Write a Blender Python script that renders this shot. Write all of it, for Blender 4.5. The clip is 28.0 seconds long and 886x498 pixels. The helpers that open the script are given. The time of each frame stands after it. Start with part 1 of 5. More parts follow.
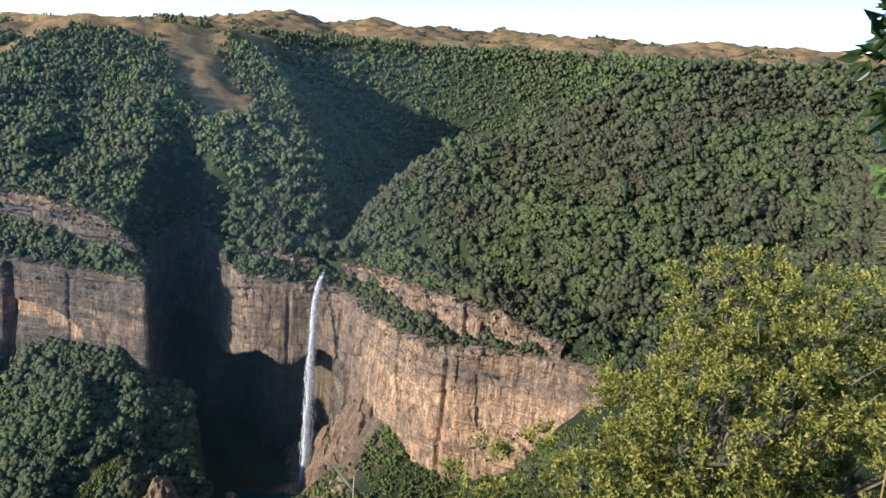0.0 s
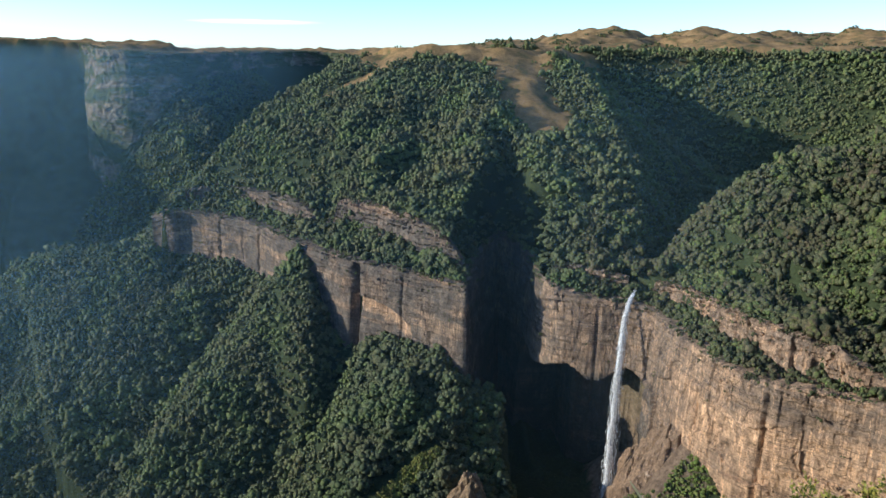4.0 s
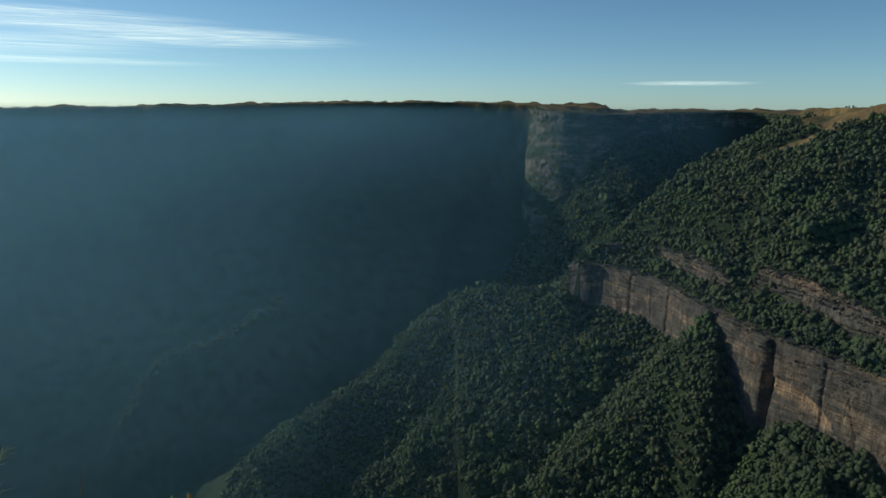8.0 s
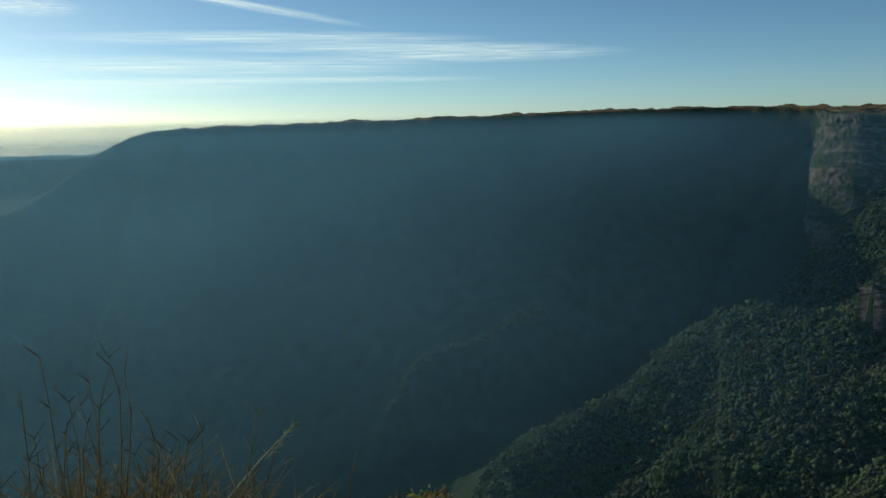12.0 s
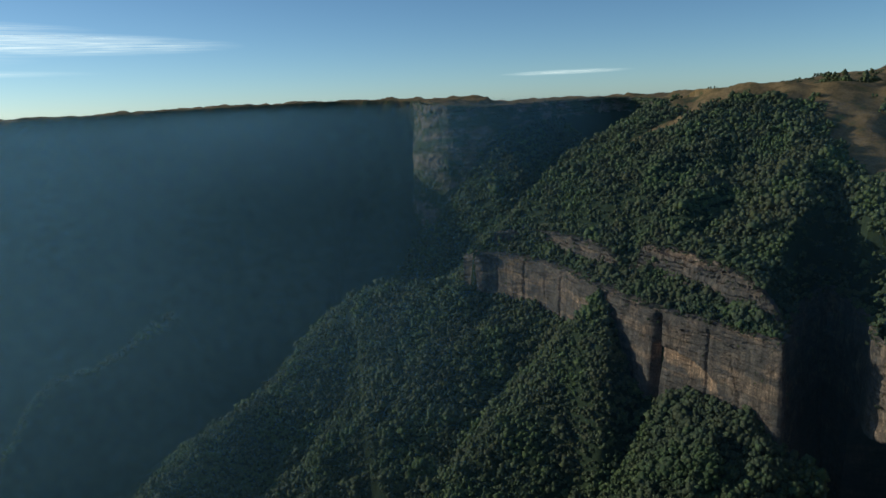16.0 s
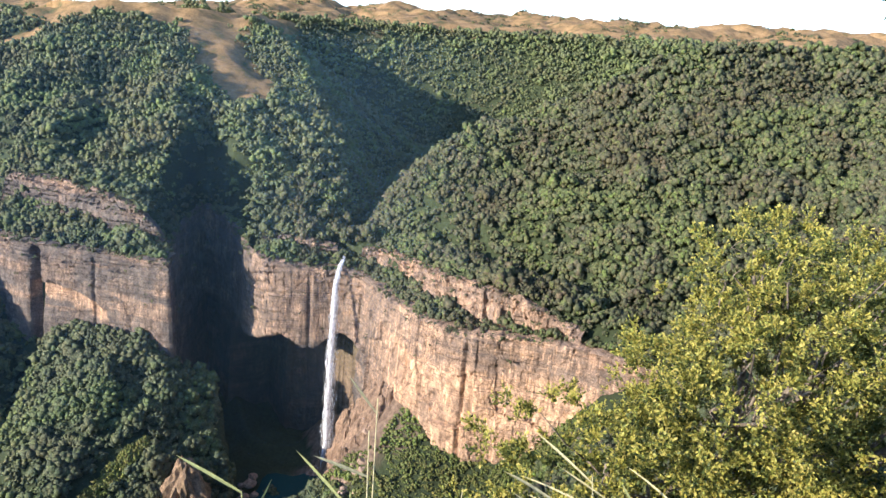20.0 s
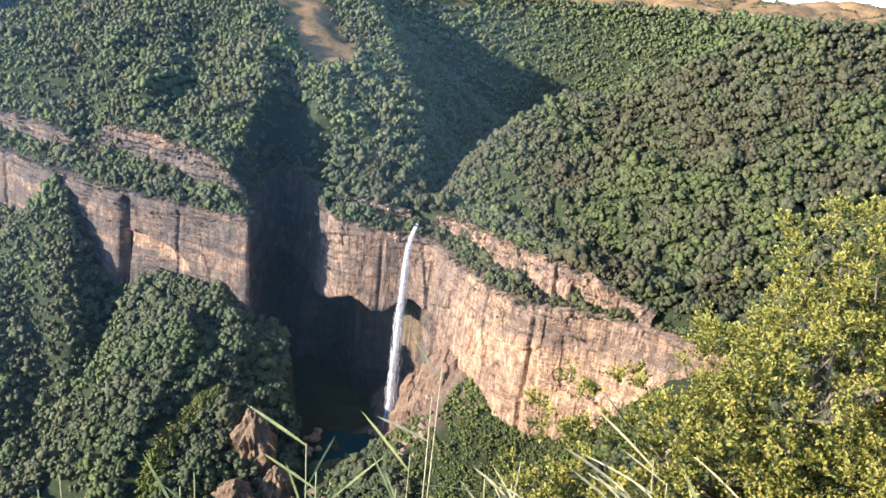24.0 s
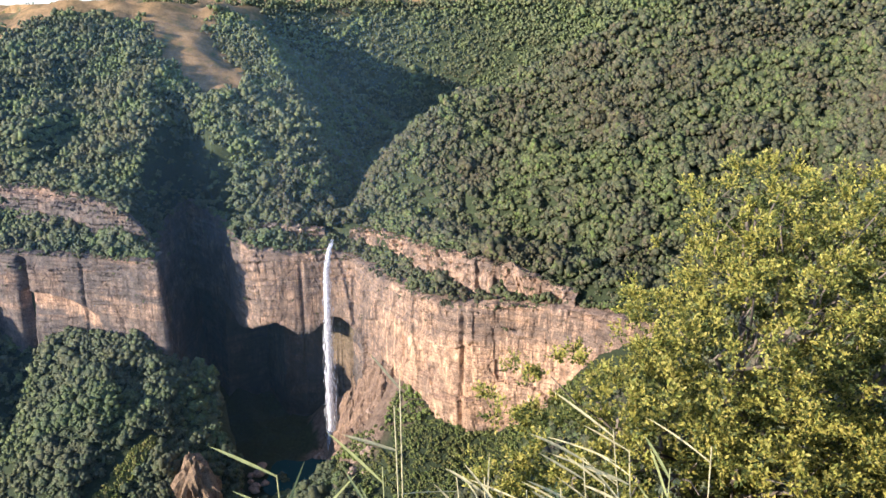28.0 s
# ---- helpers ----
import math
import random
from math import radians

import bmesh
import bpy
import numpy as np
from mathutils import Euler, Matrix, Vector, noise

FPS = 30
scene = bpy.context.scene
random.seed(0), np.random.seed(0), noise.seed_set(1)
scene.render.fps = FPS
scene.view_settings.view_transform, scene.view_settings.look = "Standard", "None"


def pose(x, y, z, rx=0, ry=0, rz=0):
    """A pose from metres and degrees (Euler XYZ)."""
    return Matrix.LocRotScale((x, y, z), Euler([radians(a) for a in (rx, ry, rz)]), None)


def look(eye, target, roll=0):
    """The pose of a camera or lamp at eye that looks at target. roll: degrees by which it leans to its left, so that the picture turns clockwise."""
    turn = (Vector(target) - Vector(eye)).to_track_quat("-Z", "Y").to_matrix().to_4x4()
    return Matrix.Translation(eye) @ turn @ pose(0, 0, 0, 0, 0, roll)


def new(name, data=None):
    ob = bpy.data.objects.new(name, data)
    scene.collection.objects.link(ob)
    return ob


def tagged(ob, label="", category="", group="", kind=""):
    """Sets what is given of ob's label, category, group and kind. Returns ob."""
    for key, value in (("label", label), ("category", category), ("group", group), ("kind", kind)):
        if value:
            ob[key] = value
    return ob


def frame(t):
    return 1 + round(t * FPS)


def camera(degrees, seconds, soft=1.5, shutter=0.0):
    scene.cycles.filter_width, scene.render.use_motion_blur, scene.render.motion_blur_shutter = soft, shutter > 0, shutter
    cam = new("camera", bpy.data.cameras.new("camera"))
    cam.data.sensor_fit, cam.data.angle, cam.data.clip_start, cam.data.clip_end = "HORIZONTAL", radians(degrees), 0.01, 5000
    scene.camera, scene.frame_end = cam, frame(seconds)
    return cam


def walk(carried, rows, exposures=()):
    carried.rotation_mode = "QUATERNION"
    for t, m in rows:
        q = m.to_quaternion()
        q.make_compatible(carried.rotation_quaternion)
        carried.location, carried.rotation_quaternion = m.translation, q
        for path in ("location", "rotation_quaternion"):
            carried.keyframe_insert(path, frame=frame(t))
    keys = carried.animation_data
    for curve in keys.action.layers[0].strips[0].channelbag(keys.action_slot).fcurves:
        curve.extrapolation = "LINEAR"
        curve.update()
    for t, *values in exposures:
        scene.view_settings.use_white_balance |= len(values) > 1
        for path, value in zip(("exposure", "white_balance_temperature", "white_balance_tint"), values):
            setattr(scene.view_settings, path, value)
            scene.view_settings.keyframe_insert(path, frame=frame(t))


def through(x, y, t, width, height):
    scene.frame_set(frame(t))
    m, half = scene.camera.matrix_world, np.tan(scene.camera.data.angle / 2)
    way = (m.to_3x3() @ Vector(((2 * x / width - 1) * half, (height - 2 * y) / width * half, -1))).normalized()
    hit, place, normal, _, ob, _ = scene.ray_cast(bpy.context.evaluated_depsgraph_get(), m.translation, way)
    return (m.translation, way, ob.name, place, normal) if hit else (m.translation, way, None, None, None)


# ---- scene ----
cam = camera(61.9, 28.0, soft=1.5)

# seconds, turn to the left, tilt, lean of a camera that is held in the hand on one spot
PATH = (
    (0, -23.15, -15.22, 4.64),
    (0.5, -26.65, -14.86, 2.85),
    (1, -21.31, -15.63, 0.83),
    (1.5, -16.10, -15.92, 0.14),
    (2, -12.42, -15.77, 0.22),
    (2.5, -8.63, -15.38, 1.34),
    (4.5, 5.53, -14.84, -0.23),
    (5, 10.24, -12.45, -0.83),
    (5.5, 15.80, -12.02, -0.57),
    (6, 20.06, -12.04, -0.38),
    (6.5, 23.70, -11.80, -0.26),
    (7, 27.57, -11.54, -0.53),
    (7.5, 30.79, -11.26, -0.28),
    (8, 33.54, -10.98, 0.37),
    (8.5, 35.83, -10.85, 0.44),
    (9, 39.59, -10.77, 0.06),
    (9.5, 45.67, -10.71, -0.97),
    (10, 50.14, -10.90, -0.99),
    (10.5, 52.30, -10.78, -1.31),
    (11, 52.83, -10.72, -0.92),
    (11.5, 54.03, -10.33, -1.16),
    (13.5, 51.22, -8.78, -1.38),
    (14, 50.37, -8.34, -1.92),
    (14.5, 47.17, -8.24, -1.85),
    (15, 43.99, -8.54, -1.81),
    (15.5, 35.49, -9.84, -2.13),
    (16, 25.26, -11.37, -2.43),
    (16.5, 12.18, -12.95, -1.76),
    (17, 0.05, -15.13, -0.17),
    (17.5, -9.71, -17.90, 1.62),
    (18, -13.68, -19.40, 1.27),
    (18.5, -17.04, -19.08, 2.24),
    (19, -17.27, -18.86, 4.73),
    (19.5, -16.00, -18.55, 4.87),
    (20, -21.61, -16.50, 4.37),
    (20.5, -20.71, -19.21, 4.62),
    (21, -20.24, -20.68, 4.70),
    (21.5, -17.70, -21.33, 2.55),
    (23.5, -16.53, -19.64, 6.98),
    (24, -15.98, -19.28, 6.09),
    (24.5, -15.70, -19.03, 5.24),
    (25, -16.21, -19.04, 5.28),
    (25.5, -16.88, -19.16, 5.52),
    (26, -14.58, -20.49, 4.01),
    (26.5, -15.37, -19.66, 0.79),
    (27, -17.46, -18.96, -1.96),
    (27.5, -20.88, -19.75, -3.52),
    (28, -22.64, -18.48, -0.40),
)
# how far the eye stands from its usual place: seconds, to the right, up
SWAY = ((0, 0, 0.22), (16.5, 0, 0.22), (17.0, 0, 0.17), (17.5, 0, 0.05), (18.0, 0, 0), (26.5, 0, 0), (27.5, -0.04, 0), (28.0, -0.07, 0))


def held(t, turn, tilt, lean):
    a, b = radians(turn), radians(tilt)
    ahead = Vector((-math.sin(a) * math.cos(b), math.cos(a) * math.cos(b), math.sin(b)))
    eye = Vector((float(np.interp(t, [q[0] for q in SWAY], [q[1] for q in SWAY])), 0, float(np.interp(t, [q[0] for q in SWAY], [q[2] for q in SWAY]))))
    return look(eye, eye + ahead, lean)


walk(cam, [(t, held(t, turn, tilt, lean)) for t, turn, tilt, lean in PATH],
     exposures=((0, 1.0, 5950, 8), (2.5, 1.1, 5850, 5), (4.5, 0.5, 6050, 3), (5.5, 0.08, 5950, -1), (7, -0.45, 5950, -6), (8, -0.68, 6000, -9), (14, -0.92, 6050, -11), (15.5, -0.95, 6000, -9),
                (16.5, -0.2, 5650, -3), (17.0, 0.4, 5550, 0), (17.6, 1.62, 6250, 11), (21.5, 1.72, 6250, 15), (25, 1.85, 6200, 17), (28, 1.65, 6250, 18)))


# ---- light ----
SUN_TURN, SUN_RISE = -99.0, 18.0       # compass from straight ahead, to the right; height over the horizon
world = bpy.data.worlds.new("sky")
scene.world = world
world.use_nodes = True
wn = world.node_tree.nodes
sky = wn.new("ShaderNodeTexSky")
sky.sky_type, sky.sun_disc = "NISHITA", False
sky.sun_elevation, sky.sun_rotation = radians(SUN_RISE), radians(SUN_TURN)
sky.altitude, sky.air_density, sky.dust_density, sky.ozone_density = 1300, 0.66, 0.6, 2.3
world.node_tree.links.new(sky.outputs[0], wn["Background"].inputs[0])
wn["Background"].inputs[1].default_value = 0.15
sun = new("sun", bpy.data.lights.new("sun", "SUN"))
sun.data.energy, sun.data.angle, sun.data.color = 3.3, radians(0.5), (1.0, 0.90, 0.76)
sa, se = radians(SUN_TURN), radians(SUN_RISE)
to_sun = Vector((math.sin(sa) * math.cos(se), math.cos(sa) * math.cos(se), math.sin(se)))
sun.matrix_world = look(to_sun * 3000, (0, 0, 0))


# ---- materials ----
def material(name, rough=0.9):
    m = bpy.data.materials.new(name)
    m.use_nodes = True
    nt = m.node_tree
    b = nt.nodes["Principled BSDF"]
    b.inputs["Roughness"].default_value = rough
    b.inputs["Specular IOR Level"].default_value = 0.2
    return m, nt, b


def nod(nt, kind, **values):
    n = nt.nodes.new(kind)
    for k, v in values.items():
        n.inputs[k.replace("_", " ")].default_value = v
    return n


def noise_at(nt, vec, scale, detail=4.0, rough=0.55):
    n = nod(nt, "ShaderNodeTexNoise", Scale=scale, Detail=detail, Roughness=rough)
    if vec is not None:
        nt.links.new(vec, n.inputs["Vector"])
    return n.outputs["Fac"]


def ramp(nt, fac, stops):
    n = nt.nodes.new("ShaderNodeValToRGB")
    e = n.color_ramp.elements
    while len(e) < len(stops):
        e.new(0.5)
    for el, (p, c) in zip(e, stops):
        el.position, el.color = p, (*c, 1) if len(c) == 3 else c
    nt.links.new(fac, n.inputs[0])
    return n.outputs["Color"]


def mixed(nt, fac, a, b, kind="MIX"):
    n = nt.nodes.new("ShaderNodeMix")
    n.data_type, n.blend_type = "RGBA", kind
    for value, i in ((fac, 0), (a, 6), (b, 7)):
        if isinstance(value, bpy.types.NodeSocket):
            nt.links.new(value, n.inputs[i])
        else:
            n.inputs[i].default_value = (*value, 1) if isinstance(value, tuple) else value
    return n.outputs[2]


def scaled(nt, sx, sy, sz):
    tc = nt.nodes.new("ShaderNodeTexCoord")
    mp = nod(nt, "ShaderNodeMapping", Scale=(sx, sy, sz))
    nt.links.new(tc.outputs["Object"], mp.inputs["Vector"])
    return mp.outputs["Vector"]


def bumped(nt, b, height, strength, distance):
    n = nod(nt, "ShaderNodeBump", Strength=strength, Distance=distance)
    nt.links.new(height, n.inputs["Height"])
    nt.links.new(n.outputs["Normal"], b.inputs["Normal"])


def foliage(name, tones, bump=1.0, grain=0.62):
    """Leaves: a tone for each crown, patches and a leafy grain."""
    m, nt, b = material(name, 0.75)
    geo = nt.nodes.new("ShaderNodeNewGeometry")
    v = scaled(nt, 1, 1, 1)
    tree = noise_at(nt, scaled(nt, 0.11, 0.11, 0.02), 1.0, 1.0)
    pick = mixed(nt, 0.42, tree, geo.outputs["Random Per Island"])
    col = ramp(nt, pick, [(0.28 + 0.44 * i / (len(tones) - 1), c) for i, c in enumerate(tones)])
    fine = noise_at(nt, v, grain, 3.0, 0.65)
    big = noise_at(nt, v, 0.012, 2.0)
    col = mixed(nt, 1.0, col, ramp(nt, fine, [(0.3, (0.36, 0.38, 0.38)), (0.7, (1.58, 1.56, 1.5))]), "MULTIPLY")
    col = mixed(nt, 1.0, col, ramp(nt, big, [(0.34, (0.95, 0.82, 0.80)), (0.5, (1.0, 0.97, 0.95)), (0.64, (1.10, 1.17, 0.88))]), "MULTIPLY")
    nt.links.new(col, b.inputs["Base Color"])
    bumped(nt, b, fine, 1.0, 1.7 * bump)
    return m


def rock(name, pale, mid, dark, streak=0.8, size=1.0, moss=None, painted_shade=False):
    """Bedded sandstone: patches, thin level beds, water stains down the face, joints between blocks, plants in the cracks."""
    m, nt, b = material(name, 0.92)
    v = lambda a, c: scaled(nt, a * size, a * size, c * size)
    wob = noise_at(nt, v(0.02, 0.02), 1.0, 3.0)
    beds = noise_at(nt, v(0.006, 0.34), 1.0, 6.0, 0.68)
    lines = noise_at(nt, v(0.36, 0.008), 1.0, 6.0, 0.7)
    broad = noise_at(nt, v(0.11, 0.005), 1.0, 6.0, 0.68)
    patch = noise_at(nt, v(0.020, 0.020), 1.0, 8.0, 0.7)
    fine = noise_at(nt, v(0.45, 0.55), 1.0, 8.0, 0.78)
    warp = nt.nodes.new("ShaderNodeTexNoise")
    nt.links.new(v(0.05, 0.05), warp.inputs["Vector"])
    warp.inputs["Scale"].default_value = 1.0
    vor = nt.nodes.new("ShaderNodeTexVoronoi")
    vor.feature = "DISTANCE_TO_EDGE"
    vor.inputs["Scale"].default_value = 1.0
    add = nt.nodes.new("ShaderNodeVectorMath")
    nt.links.new(v(0.055, 0.030), add.inputs[0])
    nt.links.new(mixed(nt, 0.45, (0.0, 0.0, 0.0), warp.outputs["Color"]), add.inputs[1])
    nt.links.new(add.outputs[0], vor.inputs["Vector"])
    joint = ramp(nt, vor.outputs["Distance"], [(0.0, (1, 1, 1)), (0.022, (0.5, 0.5, 0.5)), (0.045, (0, 0, 0))])
    joint = mixed(nt, 1.0, joint, ramp(nt, patch, [(0.42, (0, 0, 0)), (0.58, (0.55, 0.55, 0.55))]), "MULTIPLY")
    weathered = ramp(nt, patch, [(0.30, tuple(0.66 * q for q in mid)), (0.48, mid), (0.70, tuple(0.4 * p + 0.6 * q for p, q in zip(pale, mid)))])
    fresh = ramp(nt, patch, [(0.34, tuple(0.35 * p + 0.65 * q for p, q in zip(pale, mid))), (0.50, tuple(0.75 * p + 0.25 * q for p, q in zip(pale, mid))), (0.62, pale)])
    sep = nt.nodes.new("ShaderNodeSeparateColor")
    if painted_shade:
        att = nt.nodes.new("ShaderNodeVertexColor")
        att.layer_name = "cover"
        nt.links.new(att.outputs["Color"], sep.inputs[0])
        col = mixed(nt, sep.outputs[1], weathered, fresh)
        # chalky runs of lime down the face
        run = noise_at(nt, v(0.24, 0.022), 1.0, 5.0, 0.62)
        col = mixed(nt, mixed(nt, 1.0, ramp(nt, run, [(0.545, (0, 0, 0)), (0.585, (0.9, 0.9, 0.9))]), mixed(nt, sep.outputs[1], (0.05, 0.05, 0.05), (1.0, 1.0, 1.0)), "MULTIPLY"), col, tuple(min(0.8, 1.25 * q) for q in pale))
    else:
        col = mixed(nt, 0.5, weathered, fresh)
    col = mixed(nt, ramp(nt, beds, [(0.545, (0, 0, 0)), (0.575, (0.75, 0.75, 0.75)), (0.60, (0, 0, 0))]), col, dark)
    mask = mixed(nt, 1.0, ramp(nt, broad, [(0.50, (0, 0, 0)), (0.56, (streak, streak, streak))]), ramp(nt, wob, [(0.42, (0.0, 0.0, 0.0)), (0.58, (0.85, 0.85, 0.85))]), "MULTIPLY")
    col = mixed(nt, mask, col, dark)
    col = mixed(nt, ramp(nt, lines, [(0.55, (0, 0, 0)), (0.64, (0.22, 0.22, 0.22))]), col, dark)
    mottle = noise_at(nt, v(0.075, 0.06), 1.0, 8.0, 0.75)
    col = mixed(nt, 1.0, col, ramp(nt, mottle, [(0.34, (0.5, 0.5, 0.52)), (0.5, (0.95, 0.95, 0.95)), (0.66, (1.4, 1.38, 1.34))]), "MULTIPLY")
    col = mixed(nt, joint, col, tuple(0.5 * q for q in dark))
    col = mixed(nt, 1.0, col, ramp(nt, fine, [(0.28, (0.42, 0.42, 0.42)), (0.5, (0.98, 0.98, 0.98)), (0.72, (1.55, 1.55, 1.55))]), "MULTIPLY")
    if moss:
        col = mixed(nt, ramp(nt, noise_at(nt, v(0.02, 0.05), 1.0, 5.0, 0.7), [(0.42, (0, 0, 0)), (0.52, (0.9, 0.9, 0.9))]), col, moss)
    if painted_shade:
        # the shade of cave and slot is painted in, nearly black
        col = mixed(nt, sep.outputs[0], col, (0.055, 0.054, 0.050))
    nt.links.new(col, b.inputs["Base Color"])
    hgt = mixed(nt, 0.6, mixed(nt, 0.4, beds, lines), fine)
    hgt = mixed(nt, joint, hgt, (0.0, 0.0, 0.0))
    bumped(nt, b, hgt, 1.0, 3.5 / size if size > 1 else 3.0)
    return m


FOREST = foliage("forest_leaves", [(0.054, 0.068, 0.037), (0.084, 0.094, 0.050), (0.120, 0.118, 0.062), (0.070, 0.088, 0.053), (0.130, 0.112, 0.075), (0.115, 0.150, 0.053), (0.066, 0.078, 0.048), (0.090, 0.100, 0.057)])
SHRUB = foliage("shrub_leaves", [(0.105, 0.145, 0.040), (0.155, 0.195, 0.058), (0.18, 0.19, 0.07), (0.125, 0.17, 0.046)], 0.6, 0.8)
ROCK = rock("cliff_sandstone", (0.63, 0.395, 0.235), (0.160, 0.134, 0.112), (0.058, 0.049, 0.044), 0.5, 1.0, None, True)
FAR_ROCK = rock("distant_sandstone", (0.34, 0.27, 0.20), (0.22, 0.18, 0.14), (0.10, 0.09, 0.08), 0.5, 0.5, (0.06, 0.085, 0.04))


def ground_material():
    """Forest floor, dry grass on the tops and scree, mixed by the vertex colour that the plan gives."""
    m, nt, b = material("hill_ground", 0.95)
    att = nt.nodes.new("ShaderNodeVertexColor")
    att.layer_name = "cover"
    sep = nt.nodes.new("ShaderNodeSeparateColor")
    nt.links.new(att.outputs["Color"], sep.inputs[0])
    v = scaled(nt, 1, 1, 1)
    fine, big = noise_at(nt, v, 0.25, 6.0, 0.65), noise_at(nt, v, 0.012, 4.0)
    soil = ramp(nt, fine, [(0.3, (0.022, 0.032, 0.014)), (0.7, (0.055, 0.070, 0.030))])
    grass = ramp(nt, noise_at(nt, v, 0.022, 7.0, 0.7), [(0.36, (0.10, 0.105, 0.045)), (0.45, (0.24, 0.155, 0.07)), (0.55, (0.34, 0.215, 0.10)), (0.68, (0.42, 0.28, 0.14))])
    grass = mixed(nt, 1.0, grass, ramp(nt, fine, [(0.3, (0.7, 0.7, 0.65)), (0.7, (1.2, 1.2, 1.2))]), "MULTIPLY")
    scree = ramp(nt, noise_at(nt, v, 0.12, 8.0, 0.75), [(0.3, (0.06, 0.042, 0.03)), (0.5, (0.18, 0.125, 0.085)), (0.7, (0.33, 0.235, 0.16))])
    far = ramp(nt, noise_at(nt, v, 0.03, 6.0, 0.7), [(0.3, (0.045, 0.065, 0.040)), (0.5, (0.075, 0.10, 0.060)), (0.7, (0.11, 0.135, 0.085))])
    col = mixed(nt, sep.outputs[0], soil, grass)
    col = mixed(nt, sep.outputs[1], col, scree)
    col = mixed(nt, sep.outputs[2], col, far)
    nt.links.new(col, b.inputs["Base Color"])
    bumped(nt, b, mixed(nt, 0.5, fine, noise_at(nt, v, 0.05, 5.0, 0.6)), 0.8, 5.0)
    return m


GROUND = ground_material()


# ---- the lie of the land ----
def smooth01(x, a, b):
    t = np.clip((x - a) / (b - a), 0, 1)
    return t * t * (3 - 2 * t)


def wave(x, y, seed, size, octaves=4, rough=0.5):
    """Soft noise in the plan, about -1 to 1, from turned sine sheets."""
    r = np.random.RandomState(seed)
    out, amp, tot = np.zeros_like(x, dtype=float), 1.0, 0.0
    for _ in range(octaves):
        for _ in range(4):
            a, p, k = r.uniform(0, 2 * math.pi), r.uniform(0, 2 * math.pi), r.uniform(0.7, 1.4) * 2 * math.pi / size
            out += amp / 4 * np.sin(k * (x * math.cos(a) + y * math.sin(a)) + p + 1.3 * np.sin(k * 0.6 * (y * math.cos(a) - x * math.sin(a)) + 2 * p))
        tot, amp, size = tot + amp, amp * rough, size / 2.1
    return out / tot * 1.7


def curve(points, times=3):
    """A rounded line through the points."""
    p = np.array(points, float)
    p = np.vstack([2 * p[0] - p[1], p, 2 * p[-1] - p[-2]])
    out = []
    size = np.linalg.norm(np.diff(p[:, :2], axis=0), axis=1)
    for i in range(1, len(p) - 2):
        b, c = p[i], p[i + 1]
        # the ways through both ends, no longer than the shorter neighbour allows
        mb = (p[i + 1] - p[i - 1]) * (min(size[i - 1], size[i]) / (size[i - 1] + size[i]))
        mc = (p[i + 2] - p[i]) * (min(size[i], size[i + 1]) / (size[i] + size[i + 1]))
        for t in np.arange(times) / times:
            out.append((2 * t ** 3 - 3 * t * t + 1) * b + (t ** 3 - 2 * t * t + t) * mb + (3 * t * t - 2 * t ** 3) * c + (t ** 3 - t * t) * mc)
    return np.array(out + [p[-2]])


def nearest(x, y, line):
    """Distance to a line in the plan, and the line's further columns at the foot."""
    best = np.full(x.shape, 1e12)
    cols = np.zeros(x.shape + (line.shape[1] - 2,))
    for a, b in zip(line[:-1], line[1:]):
        dx, dy = b[0] - a[0], b[1] - a[1]
        t = np.clip(((x - a[0]) * dx + (y - a[1]) * dy) / (dx * dx + dy * dy + 1e-9), 0, 1)
        d = (x - a[0] - t * dx) ** 2 + (y - a[1] - t * dy) ** 2
        k = d < best
        best[k] = d[k]
        cols[k] = a[2:] + t[k][:, None] * (b[2:] - a[2:])
    return np.sqrt(best), cols


def inside(x, y, ring):
    got = np.zeros(x.shape, bool)
    for a, b in zip(ring, np.roll(ring, -1, 0)):
        k = (a[1] > y) != (b[1] > y)
        cut = (b[0] - a[0]) * (y - a[1]) / (b[1] - a[1] + 1e-12) + a[0]
        got ^= k & (x < cut)
    return got


# the rim of the gorge, from the far plateau round to the viewpoint: x, y, height of the rim, height of the cliff
FAR_RIM = ((-3900, -900, -760, 10), (-3290, 356, -330, 6), (-3235, 669, -124, 6), (-3187, 854, -42, 6), (-2700, 1300, -24, 6),
           (-2300, 1650, -14, 8), (-1900, 2150, 2, 12), (-1620, 2480, 8, 20), (-1400, 2560, 4, 40), (-1290, 2540, -5, 100), (-1190, 2380, -8, 285),
           (-1130, 2300, -14, 370), (-1060, 2275, -18, 330), (-985, 2290, -22, 190), (-880, 2350, -28, 90), (-790, 2500, -26, 60), (-760, 2760, -22, 50), (-620, 3150, -20, 50), (-420, 2900, -40, 50), (-520, 2300, -130, 50), (-640, 1800, -280, 60))
FALLS_RIM = ((-650, 1478, -340, 85), (-575, 1500, -340, 90), (-429, 1424, -340, 92), (-345, 1330, -340, 97), (-259, 1242, -340, 112),
             (-179, 1166, -340, 150), (-146, 1146, -340, 118), (-74, 1102, -340, 112), (-4, 1050, -340, 130), (5, 1046, -340, 140), (6, 1066, -340, 200), (14, 1150, -336, 255),
             (68, 1300, -322, 290), (110, 1190, -332, 300), (116, 1092, -338, 300), (136, 1052, -341, 300), (182, 1030, -348, 300), (240, 1018, -350, 295))
